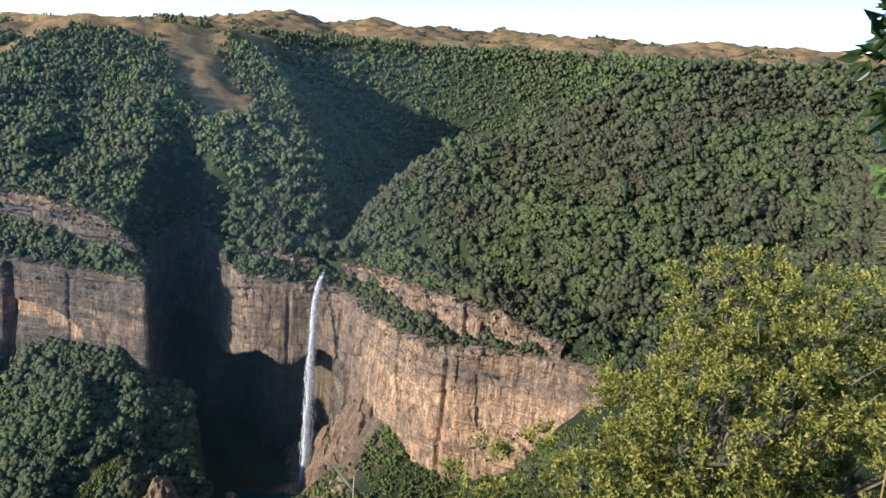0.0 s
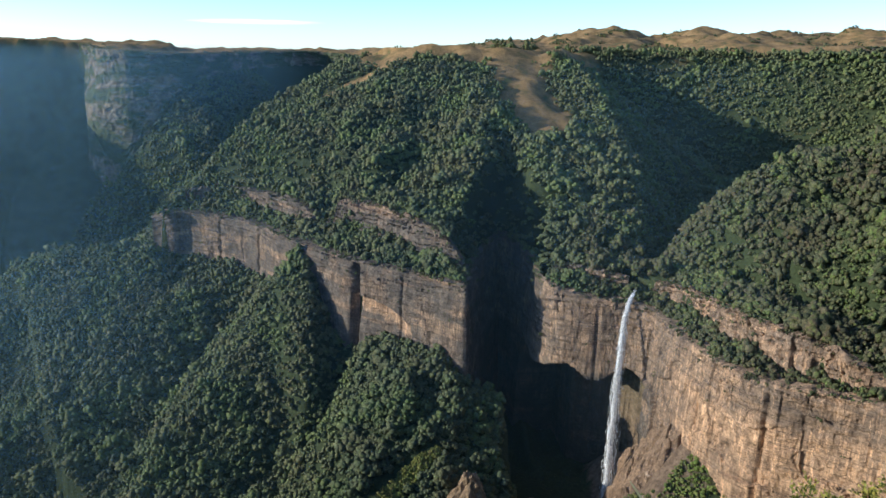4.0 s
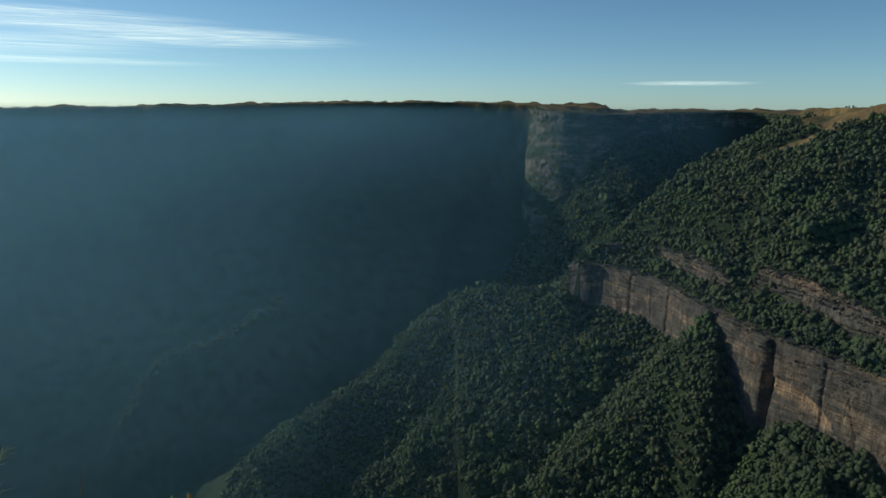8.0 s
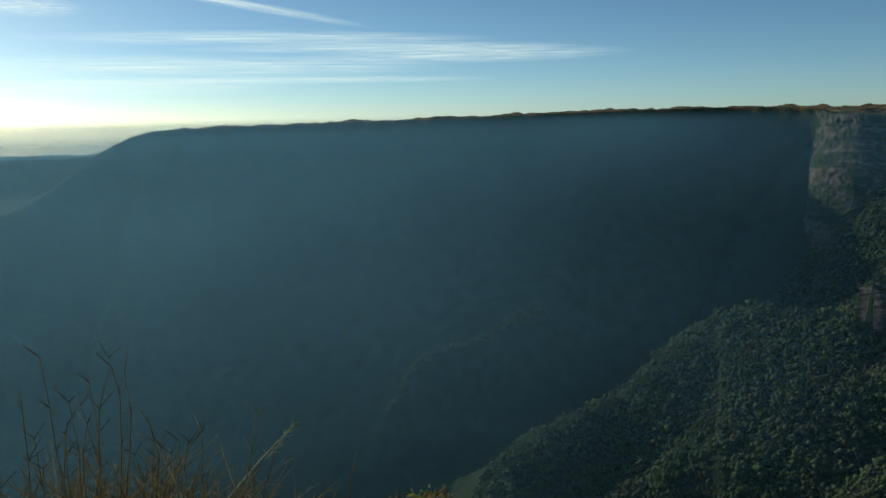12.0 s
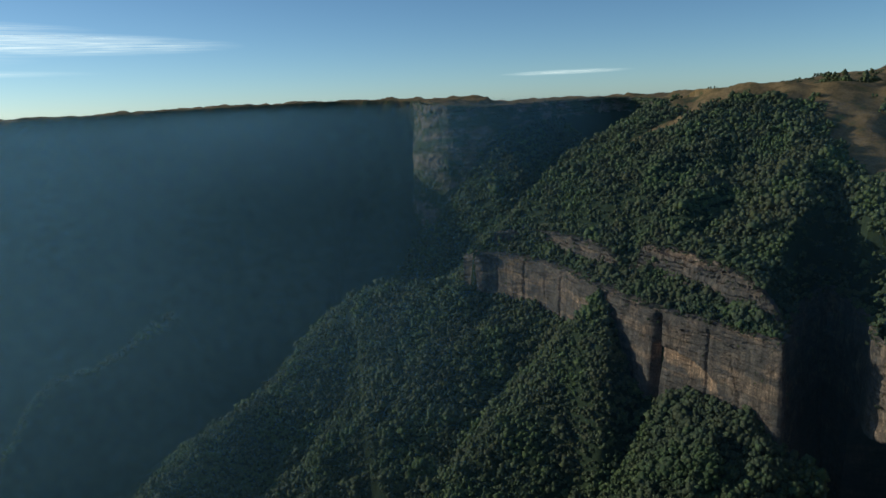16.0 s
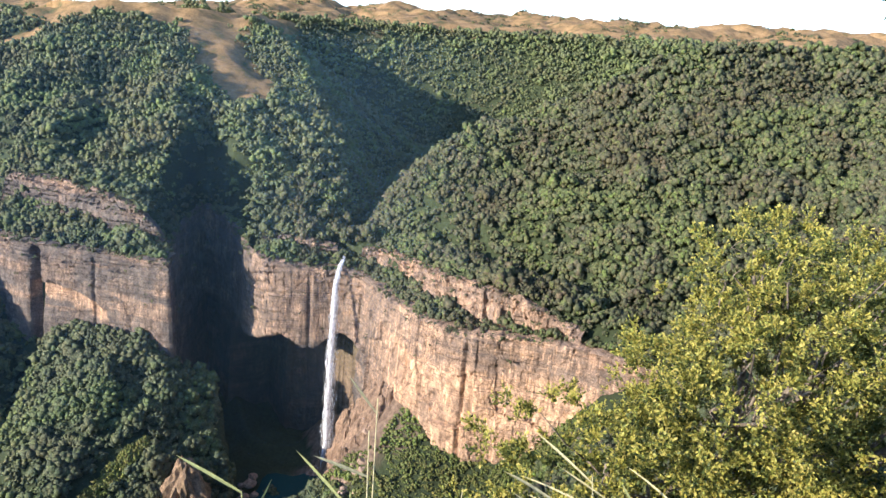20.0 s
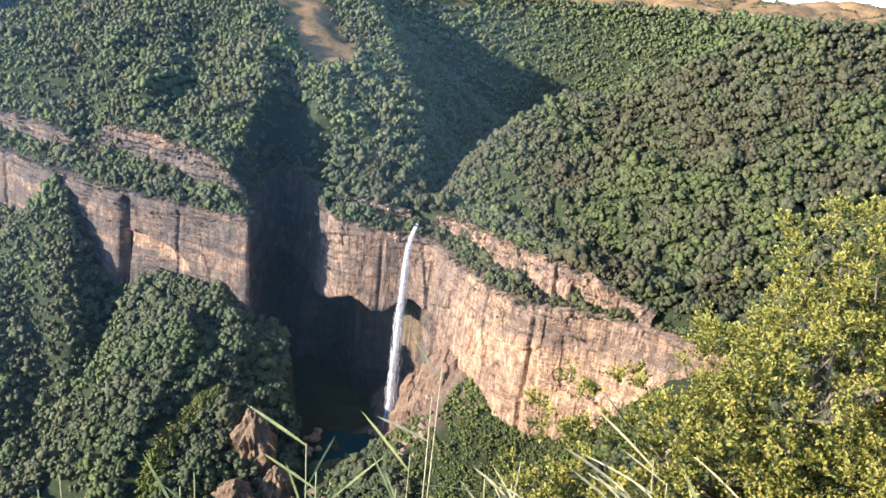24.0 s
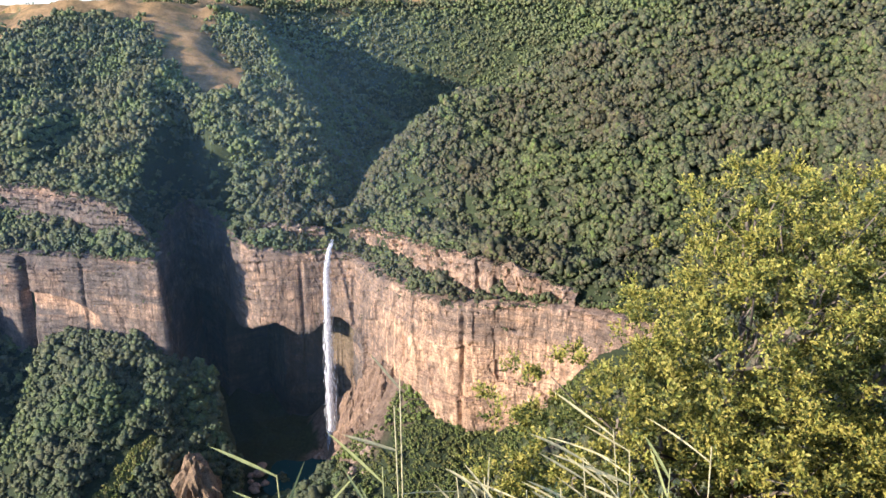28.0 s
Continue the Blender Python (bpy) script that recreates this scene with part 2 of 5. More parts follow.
NEAR_RIM = ((270, 990, -354, 200), (285, 904, -355, 128), (305, 825, -355, 134), (336, 770, -355, 152), (375, 738, -350, 160), (425, 700, -345, 130),
            (462, 640, -338, 45), (480, 560, -318, 14), (440, 420, -262, 12), (290, 220, -160, 14), (120, 75, -62, 16), (34, 16, -14, 20), (8, 3.4, -2.6, 4),
            (2.5, 1.5, -1.8, 2.6), (0, 1.15, -1.75, 2.6), (-3, 0.9, -1.75, 2.6), (-6, -0.8, -2.0, 3), (-14, -6, -3, 5), (-45, -32, -8, 20), (-200, -150, -40, 40), (-900, -700, -160, 40), (-3900, -2600, -500, 40))
RIM = curve(FAR_RIM + FALLS_RIM + NEAR_RIM)
# the same line straight across the mouth of the slot
OPEN_RIM = curve(FAR_RIM + FALLS_RIM[:9] + FALLS_RIM[15:] + NEAR_RIM)
GORGE = np.vstack([RIM[:, :2], [(-6500, -2600), (-6500, -900)]])

# crests of the hills: x, y, height, and how steeply their sides fall
RIGHT_HILL = curve(((285, 1052, -330, 0.8), (423, 1085, -178, 0.78), (560, 1065, -125, 0.76), (700, 995, -50, 0.72), (790, 965, -6, 0.7), (950, 905, 6, 0.6),
                    (1100, 700, 8, 0.55), (1000, 250, 4, 0.5), (600, -150, 0, 0.5), (0, -14, -1.4, 0.3), (-300, -260, -12, 0.5), (-1500, -1700, -60, 0.5)))
LEFT_HILL = curve(((-690, 1640, -320, 0.5), (-640, 1690, -272, 0.5), (-530, 1790, -172, 0.52), (-420, 1820, -112, 0.52), (-305, 1830, -40, 0.52), (-195, 1830, -12, 0.52),
                   (-85, 1800, 10, 0.5), (120, 1800, 0, 0.8), (260, 2040, 2, 1.2)))
GRASS_SPUR = curve(((90, 1760, -4, 0.34), (130, 1570, -94, 0.34), (170, 1450, -146, 0.4)))
# its wooded twin falls off steeply into the valley of the stream: the last column is the crest's own x
WOOD_SPUR = curve([(x, y, z, k, x) for x, y, z, k in ((190, 1790, -6, 0.6), (236, 1700, -38, 0.7), (260, 1600, -80, 0.9), (272, 1500, -124, 1.1), (288, 1400, -170, 1.5), (284, 1270, -206, 1.6), (277, 1165, -276, 1.3), (258, 1110, -312, 0.9))])
BACK_EDGE = curve(((100, 1980, -2, 1.1), (500, 2120, -14, 1.35), (850, 2000, -14, 1.2), (1150, 1750, -8, 0.6), (1500, 1300, 0, 0.5), (1500, 500, 0, 0.5)))
BACK_RING = np.vstack([BACK_EDGE[:, :2], [(6000, 300), (6000, 7000), (-700, 7000), (-420, 2900)]])


# clefts in the wooded slope above the cliffs: x, y, share of the depth
RAVINE = curve(((80, 1270, 1.0), (80, 1320, 0.9), (76, 1365, 0.3), (70, 1400, 0.0)))
# the shoulder beside it that catches the light
SHOULDER = curve(((20, 1190, -300, 0.5), (28, 1250, -262, 0.5), (32, 1310, -218, 0.5), (34, 1390, -150, 0.5), (32, 1480, -116, 0.5), (10, 1600, -70, 0.5), (-40, 1700, -24, 0.5)))
# the rounded ground between it and the grassy spur
SADDLE = curve(((72, 1395, -160, 0.42), (75, 1440, -138, 0.36), (78, 1490, -122, 0.36), (72, 1570, -92, 0.36), (50, 1690, -35, 0.36)))
SIDE_GULLY = curve(((-215, 1200, 0.6), (-245, 1290, 1.0), (-262, 1390, 0.9), (-280, 1480, 0.0)))


# the short cliff band above the wooded ledge: x, y, its top, its height
UPPER_LEFT = curve(((-600, 1545, -300, 26), (-512, 1560, -292, 34), (-377, 1440, -285, 44), (-300, 1362, -287, 46), (-262, 1335, -322, 10), (-222, 1304, -274, 40), (-190, 1280, -262, 52), (-144, 1235, -264, 54),
                    (-85, 1175, -268, 47), (-45, 1138, -276, 38), (-20, 1118, -298, 24), (2, 1104, -328, 8)), 5)
UPPER_MID = curve(((140, 1106, -318, 22), (190, 1072, -316, 28), (246, 1052, -325, 24)), 6)
UPPER_RIGHT = curve(((280, 1034, -322, 28), (316, 961, -316, 38), (338, 865, -306, 48), (370, 792, -304, 52), (414, 738, -312, 46), (456, 684, -328, 22)), 5)
LEDGES = [np.hstack([line, nearest(line[:, 0], line[:, 1], OPEN_RIM)[0][:, None]]) for line in (UPPER_LEFT, UPPER_MID, UPPER_RIGHT)]


def top_land(x, y):
    """The hills and plateaus outside the gorge, and how much of each place is dry grass."""
    d, c = nearest(x, y, RIM)
    far = np.hypot(x, y)
    parts = []
    past = np.maximum(0, x - nearest(x, y, WOOD_SPUR)[1][:, 2])      # beyond the wooded spur the stream has cut down
    for line in (RIGHT_HILL, LEFT_HILL, GRASS_SPUR, WOOD_SPUR, SHOULDER, SADDLE):
        e, k = nearest(x, y, line)
        round_ = 45.0 if line is GRASS_SPUR else 18.0
        e2 = np.sqrt(e * e + round_ ** 2) - round_
        if line is WOOD_SPUR:
            e2 = np.where(x < k[:, 2], e2 * 0.5 / k[:, 1], e2)
        parts.append(k[:, 0] - k[:, 1] * e2 * (1 + 0.08 * wave(x, y, 5, 160, 2)) - (1.4 * past if line is GRASS_SPUR or line is SHOULDER or line is SADDLE else 0))
    e, k = nearest(x, y, BACK_EDGE)
    back = inside(x, y, BACK_RING)
    roll = wave(x, y, 8, 520, 3)
    parts.append(np.where(back, k[:, 0] + (0.068 * np.minimum(e, 1300) * (1 + 0.25 * roll) + 20 * roll * smooth01(e, 0, 300)) * smooth01(x, -350, 700), k[:, 0] - k[:, 1] * e * (1 + 0.1 * wave(x, y, 6, 240, 3))))
    end = np.maximum(0, -0.26 * (x + 3187) - 0.966 * (y - 854))
    plateau = c[:, 0] - 0.45 * end + 17 * wave(x, y, 9, 300, 3) * smooth01(d, 0, 150) * smooth01(far, 1900, 2400)
    fp = (y > 1.15 * (x + 4000) + 300) | (x < -900) | ((x < -350) & (y > 2300))
    plateau = np.where((end > 0) & (far > 4150), np.maximum(plateau, -178 + 6 * wave(x, y, 19, 500, 3)), plateau)
    parts.append(np.where(fp, plateau, -2000))
    h = np.stack(parts)
    u = np.log(np.exp((h - h.max(0)) / 7).sum(0)) * 7 + h.max(0)
    u = np.maximum(u, -350 + 0.06 * np.clip(d, 0, 900))
    near = smooth01(far, 30, 250)
    for line, deep, wide in ((RAVINE, 95, 22), (SIDE_GULLY, 45, 20)):
        e, k = nearest(x, y, line)
        u -= deep * np.exp(-(e / wide) ** 2) * k[:, 0]
    u += near * (5 * wave(x, y, 3, 90, 3))
    d2 = nearest(x, y, OPEN_RIM)[0]
    t = smooth01(np.minimum(d2, 4 * d + 20), 25, 150) * near + (1 - near) * smooth01(d, 0, 12)
    z = c[:, 0] * (1 - t) + u * t + 0.12 * np.minimum(d, 60) * (1 - t)
    for line in LEDGES:
        e, k = nearest(x, y, line)
        z = np.where((d2 > k[:, 2] + 6) & (e < 90), np.maximum(z, k[:, 0] - 1 + 0.3 * e - 1.1 * np.maximum(e - 45, 0) - 2.2 * np.maximum(32 - d, 0)), z)
    return z, d


# spurs of the slope under the cliffs: where they leave the rim, how they run, how high and wide they are
SPURS = ((-60, 1085, -0.36, -0.93, 40, 75), (-300, 1280, -0.60, -0.80, 40, 62), (-470, 1440, -0.74, -0.67, 34, 70), (-600, 1500, -0.9, -0.45, 30, 80))
GULLIES = ((-190, 1170, -0.50, -0.86, 85, 38), (-395, 1390, -0.68, -0.73, 50, 36))
NOSE_SPUR = curve(((-680, 1500, -415), (-930, 1472, -452), (-992, 1380, -550), (-1056, 1254, -648), (-1103, 1046, -704), (-1063, 911, -775), (-1000, 700, -900)))
# the sharp wooded rib that leans on the left wall: x, y, height of its crest
RIB = curve(((-292, 1276, -356), (-276, 1225, -392), (-262, 1165, -448), (-252, 1110, -520), (-250, 1060, -600)))
LIT_RIDGE = curve(((-1440, 1450, 0.0), (-1427, 1373, 1.0), (-1449, 1229, 1.0), (-1472, 1137, 1.0), (-1515, 1050, 1.0), (-1498, 962, 0.95), (-1485, 907, 0.7), (-1470, 820, 0.0)))


N_FAR, N_FALLS = 3 * len(FAR_RIM), 3 * len(FALLS_RIM)
# stretches of the rim whose slopes run down on their own: far plateau, headland, back of the nose, left cliffs, the hollow, near side
STRETCHES = ((RIM[:28], "far"), (RIM[27:52], "far"), (RIM[51:N_FAR + 1], "near"), (RIM[N_FAR:N_FAR + 25], "left"), (RIM[N_FAR + 24:N_FAR + N_FALLS + 1], "hollow"), (RIM[N_FAR + N_FALLS:], "near"))


def low_land(x, y):
    """The wooded slopes under the cliffs, and the floor of the gorge."""
    z = np.full(x.shape, -5000.0)
    for line, kind in STRETCHES:
        d, c = nearest(x, y, line)
        if kind == "far":
            down = 0.95 * np.minimum(d, 300) + 0.66 * np.maximum(d - 300, 0) - (5 * wave(x, y, 14, 300, 3) + 11 * wave(0.74 * x + 0.67 * y, 0.13 * (0.74 * y - 0.67 * x), 16, 210, 5, 0.6)) * smooth01(d, 10, 120)
        else:
            down = 0.78 * d * (1 + 0.05 * wave(x, y, 12, 200, 2)) - 9 * wave(x, y, 11, 120, 4) * smooth01(d, 0, 60)
        down *= 1 + 1.3 * np.exp(-(np.hypot(x - 222, y - 940) / 95) ** 2)
        if kind == "near":      # the ground breaks off below the viewpoint, with broken rock on the bank of the pool
            down += 45 * smooth01(d, 4, 60) * np.exp(-(np.hypot(x, y) / 280) ** 2)
            down += 9 * np.abs(wave(x, y, 17, 46, 3, 0.6)) * np.exp(-(np.hypot(x - 250, y - 920) / 75) ** 2)
        if kind == "left":
            down += 3.6 * np.maximum(x + 4, 0)     # the steep bank of the chasm
            for table, sign in ((SPURS, -1), (GULLIES, 1)):
                for px, py, ux, uy, high, wide in table:
                    n = math.hypot(ux, uy)
                    on = ((x - px) * ux + (y - py) * uy) / n
                    off = np.abs((x - px) * uy - (y - py) * ux) / n
                    down += sign * high * np.exp(-(off / wide) ** 1.6) * smooth01(on, -10, 110) * (1 - smooth01(on, 500, 1100))
        z = np.maximum(z, c[:, 0] - c[:, 1] - down)
    e, k = nearest(x, y, NOSE_SPUR)
    z = np.maximum(z, k[:, 0] - 0.66 * (np.sqrt(e * e + 400) - 20) + 7 * wave(x, y, 15, 130, 3))
    e, k = nearest(x, y, RIB)
    z = np.maximum(z, k[:, 0] - 1.35 * (np.sqrt(e * e + 100) - 10) + 5 * wave(x, y, 18, 50, 3))
    e, k = nearest(x, y, LIT_RIDGE)     # the small ridge on the far slope that catches the light
    z += 152 * np.exp(-e / 60) * k[:, 0]
    return np.maximum(z, -655 - 330 * smooth01(-x, 100, 1500) + 4 * wave(x, y, 13, 80, 2))


CAVE = (168, 1030, 104)      # hollow behind the fall: x, y, half width


def cave_depth(x):
    return 86 * np.clip(1 - ((x - CAVE[0]) / CAVE[2]) ** 2, 0, 1) ** 0.5


def land(x, y, back=0.0):
    """Height of the ground. back: how far behind the rim the drop starts, under the cliffs' own mesh."""
    up, d = top_land(x, y)
    low = inside(x, y, GORGE)
    if back > 0:
        near = np.hypot(x, y)
        hollow = np.where((x > 110) & (x < 300) & (y > 960) & (y < 1260), cave_depth(x), 0)
        low |= d < np.minimum(back, near * 0.016) + hollow
    return np.where(low, low_land(x, y), up), low, d


def grid_mesh(name, verts, rows, cols, mat, closed=False, cover=None, smooth=True):
    me = bpy.data.meshes.new(name)
    i = np.arange(rows * cols).reshape(rows, cols)
    if closed:
        i = np.hstack([i, i[:, :1]])
    q = np.stack([i[:-1, :-1], i[:-1, 1:], i[1:, 1:], i[1:, :-1]], -1).reshape(-1, 4)
    me.vertices.add(len(verts))
    me.vertices.foreach_set("co", np.asarray(verts, np.float32).ravel())
    me.loops.add(q.size)
    me.loops.foreach_set("vertex_index", q.ravel().astype(np.int32))
    me.polygons.add(len(q))
    me.polygons.foreach_set("loop_start", np.arange(0, q.size, 4, dtype=np.int32))
    me.polygons.foreach_set("use_smooth", np.full(len(q), smooth))
    me.update(calc_edges=True)
    if cover is not None:
        a = me.color_attributes.new("cover", "FLOAT_COLOR", "POINT")
        a.data.foreach_set("color", np.asarray(cover, np.float32).ravel())
    me.materials.append(mat)
    return me


# one sheet of ground round the viewpoint, fine where the gorge is looked into
turns = np.radians(np.concatenate([np.arange(-92, 66, 0.36), np.arange(66, 268, 4.0)]))
outs = np.concatenate([[0.0], 1.2 * 1.09 ** np.arange(60)])
outs = np.concatenate([outs[outs < 150], np.arange(150, 800, 12.0), np.arange(800, 1950, 8.0), np.arange(1950, 3600, 22.0), np.array([3600, 3700, 3850, 4050, 4300, 4600, 4900])])
GX, GY = (outs[:, None] * np.sin(turns)[None]).ravel(), (outs[:, None] * np.cos(turns)[None]).ravel()
GZ, GLOW, GD = land(GX, GY, 14.0)


# the bare strip that runs down the shoulder of the left hill
TRACK = curve(((-60, 1790), (-170, 1735), (-290, 1705), (-398, 1680)))


# the dry patch on the spur: x, y, half width
BARE_PATCH = curve(((104, 1775, 36), (114, 1690, 50), (125, 1600, 62), (146, 1520, 62), (156, 1470, 58), (158, 1440, 34)))


def grass_amount(x, y, z, low, d):
    """Where the woods give way to dry grass: tops of the plateaus, the bare spur, the crest of the left hill."""
    far = np.hypot(x, y)
    n = wave(x, y, 21, 130, 4)
    e, k = nearest(x, y, GRASS_SPUR)
    e5, k5 = nearest(x, y, BARE_PATCH)
    spur = smooth01((e5 + 16 * n + 20 * wave(x, y, 24, 48, 4, 0.7)) / k5[:, 0], 1.15, 0.85)
    spur = np.maximum(spur, 0.8 * smooth01(e + 30 * n + 16 * wave(x, y, 24, 42, 3), 40, 20) * smooth01(y, 1470, 1520))
    e2, k2 = nearest(x, y, LEFT_HILL)
    crest = smooth01(e2 + 40 * n, 110, 60) * smooth01(x, -300, -200) * smooth01(z, -70, -30)
    e4, k4 = nearest(x, y, TRACK)
    crest = np.maximum(crest, smooth01(e4 + 5 * n, 19, 10))
    e3, _ = nearest(x, y, BACK_EDGE)
    back = inside(x, y, BACK_RING) * smooth01(e3 + 120 * n, 20, 130)
    plat = smooth01(d + 40 * n, 4, 40) * (-0.26 * (x + 3187) - 0.966 * (y - 854) < 30) * ((x < -900) | ((x < -400) & (y > 2300)))
    return np.where(low, 0, np.clip(spur + crest + back + plat, 0, 1)) * (far > 900)


COVER = np.zeros((len(GX), 4))
COVER[:, 3] = 1
COVER[:, 0] = grass_amount(GX, GY, GZ, GLOW, GD)
COVER[:, 1] = np.where(GLOW, smooth01(np.hypot((GX - 255) / 1.0, (GY - 905)) + 30 * wave(GX, GY, 22, 60, 3), 120, 70), 0)
COVER[:, 1] = np.maximum(COVER[:, 1], GLOW * (GX > 205) * (GX < 300) * (GY > 925) * (GY < 1090))
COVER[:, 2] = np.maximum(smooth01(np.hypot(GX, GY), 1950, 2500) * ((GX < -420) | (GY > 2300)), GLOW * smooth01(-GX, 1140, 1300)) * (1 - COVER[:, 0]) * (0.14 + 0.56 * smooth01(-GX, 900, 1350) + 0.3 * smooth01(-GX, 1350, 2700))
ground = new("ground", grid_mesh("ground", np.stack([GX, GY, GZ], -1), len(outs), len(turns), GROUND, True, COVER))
tagged(ground, "wooded gorge slopes and dry grassy plateau tops", "ground", kind="structure")


# ---- the cliffs ----
def along(line, step):
    """Points every few metres along a line, with its columns and the way out to the right of it."""
    seg = np.r_[0, np.cumsum(np.hypot(*np.diff(line[:, :2], axis=0).T))]
    s = np.arange(0, seg[-1], step)
    p = np.stack([np.interp(s, seg, line[:, k]) for k in range(line.shape[1])], -1)
    t = np.gradient(p[:, :2], axis=0)
    t /= np.linalg.norm(t, axis=1)[:, None] + 1e-9
    k = np.ones(5) / 5
    n = np.stack([t[:, 1], -t[:, 0]], -1)
    n = np.stack([np.convolve(np.pad(n[:, j], 2, "edge"), k, "valid") for j in (0, 1)], -1)
    return s, p, n / (np.linalg.norm(n, axis=1)[:, None] + 1e-9)


JOINTS = ((-178, 1165, 7, 26), (-300, 1285, 3, 5), (-95, 1115, 3, 4), (-400, 1398, 4, 7), (-500, 1470, 4, 8), (200, 1028, 3, 4), (300, 850, 3, 6), (345, 762, 3, 6))


def blocks(s, z, seed, wide, high):
    """A step in or out for each block of the wall, -1 to 1, with sharp edges."""
    a = np.floor(s / wide + 0.45 * wave(s, z * 0.5, seed, 3.1 * wide, 2))
    b = np.floor(z / high + 0.35 * np.sin(a * 2.3) + 0.2 * wave(s, z, seed + 1, 4 * wide, 2))
    h = np.sin(a * 127.1 + b * 311.7 + seed * 17.3) * 43758.5453
    return 2 * (h - np.floor(h)) - 1


# the shallow arch low on the left wall: x of its ends, height of its roof at each
ARCH = (-186, -80, -398, -424)


def cliff(name, line, step, rows, mat, label, seed, rough=1.0, skirt=35.0, hollow=False, cap=(-34, -18, -8, -3), bench=0.0, ragged=1.0):
    """A rock wall along a rim: beds, ribs, clefts (JOINTS: x, y, half width, depth), a ragged upper edge and the hollow behind the fall."""
    s, p, n = along(line, step)
    jag = 4.5 * wave(s, s * 0, seed + 7, 60, 4, 0.7) * min(1.0, rough) * ragged
    cleft = np.zeros(len(s))
    for jx, jy, wide, deep in JOINTS:
        cleft = np.maximum(cleft, deep * np.exp(-(np.hypot(p[:, 0] - jx, p[:, 1] - jy) / wide) ** 2))
    cols = []
    for c in cap:
        lift = 1.0 + 0.1 * -c if not bench else 0.5
        c = c * np.where(hollow & (p[:, 1] > 1072) & (p[:, 0] > -25) & (p[:, 0] < 128), 0.2, 1.0)
        cols.append(np.stack([p[:, 0] + n[:, 0] * c, p[:, 1] + n[:, 1] * c, p[:, 2] + lift + jag * np.exp(c / 12)], -1))
    drop = p[:, 3] + skirt
    for v in np.linspace(0, 1, rows):
        z = p[:, 2] + jag * (1 - v) - v * drop
        # beds: each stands a little out of or behind the next, the same along the whole wall
        bed = np.where(p[:, 0] > 268, 0.9, 1.5) * np.sign(wave(s * 0.05, z, seed + 5, 17, 3, 0.7)) * (1 + 0.6 * wave(s, z * 0.3, seed + 6, 160, 2)) * (0.35 + 0.9 * np.exp(-v * drop / 22))
        rib = 2.2 * wave(s, z * 0.10, seed, 150, 2, 0.5) + 0.35 * wave(s, z * 0.5, seed + 1, 14, 3, 0.6)
        slab = 2.2 * blocks(s, z, seed + 8, 44, 75) + 1.2 * blocks(s, z, seed + 9, 17, 30) + 0.6 * blocks(s, z, seed + 3, 7, 9)
        slab = slab * np.where(p[:, 0] > 268, 1.5, 0.5)      # the sunny wall is the most broken one
        out = 0.05 * v * drop + rough * (bed + rib + slab) - cleft * smooth01(np.full(len(s), float(v)), 0, 0.1)
        if hollow:
            ceiling = 122 + 10 * np.sin(p[:, 0] * 0.07) - 0.10 * (p[:, 0] - 130)
            out = out - cave_depth(p[:, 0]) * smooth01(v * drop, ceiling, ceiling + 14) * (p[:, 0] > 110)
            q = (p[:, 0] - ARCH[0]) / (ARCH[1] - ARCH[0])
            roof = ARCH[2] + q * (ARCH[3] - ARCH[2]) + 12 * np.sin(np.clip(q, 0, 1) * math.pi) + 3 * wave(s, s * 0, seed + 20, 30, 2)
            out -= 8 * smooth01(roof - z, 0, 2.5) * (1 - smooth01(roof - z, 8, 75)) * ((q > 0) & (q < 1)) * smooth01(q, 1.0, 0.6)
        if bench:       # the lower tier of the headland stands out from the upper one
            out += bench * smooth01(v * drop, 90, 150) * smooth01(wave(s, s * 0, seed + 21, 500, 2), -0.5, 0.3)
        out = out * smooth01(np.full(len(s), v * 1.0), -0.02, 0.03)
        cols.append(np.stack([p[:, 0] + n[:, 0] * out, p[:, 1] + n[:, 1] * out, z], -1))
    # both ends of the wall sink back into the hill
    end = np.minimum(smooth01(s, 0, 45), smooth01(s[-1] - s, 0, 60)) if hollow else np.ones(len(s))
    cols = [c - np.stack([n[:, 0] * 26, n[:, 1] * 26, np.full(len(s), 14.0)], -1) * (1 - end)[:, None] for c in cols]
    verts = np.stack(cols)
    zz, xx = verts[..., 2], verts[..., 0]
    # shade of the cave under the overhang, put into the colour as a tint
    painted_shade = smooth01(xx, 15, 40) * smooth01(xx, 262, 245) * smooth01(zz, -462, -480) * 0.75
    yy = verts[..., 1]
    painted_shade = np.maximum(painted_shade, 0.35 * smooth01(yy, 1056, 1080) * smooth01(xx, -30, -5) * smooth01(xx, 128, 112))      # the slot's shade, put into the colour as well
    # the sunny wall has shed its crust below a slanting line and shows fresh golden stone
    fresh = smooth01(xx, 262, 300) * smooth01(p[None, :, 2] - zz + 14 * wave(xx, zz, 77, 60, 3), 26, 54) * (yy < 960)
    fresh = np.maximum(fresh, 0.3 * smooth01(wave(xx + yy, zz * 2, 78, 90, 3), 0.3, 0.5))
    fresh = np.maximum(fresh, smooth01(xx, 262, 300) * (yy < 1010) * (0.42 + 0.25 * wave(xx + yy, zz * 2, 80, 40, 3)))
    fresh = np.maximum(fresh, 0.25 * smooth01(xx, 108, 125) * smooth01(zz, -480, -450) * (yy < 1075))
    q = (xx - ARCH[0]) / (ARCH[1] - ARCH[0])
    under = ARCH[2] + q * (ARCH[3] - ARCH[2]) + 12 * np.sin(np.clip(q, 0, 1) * math.pi) - zz
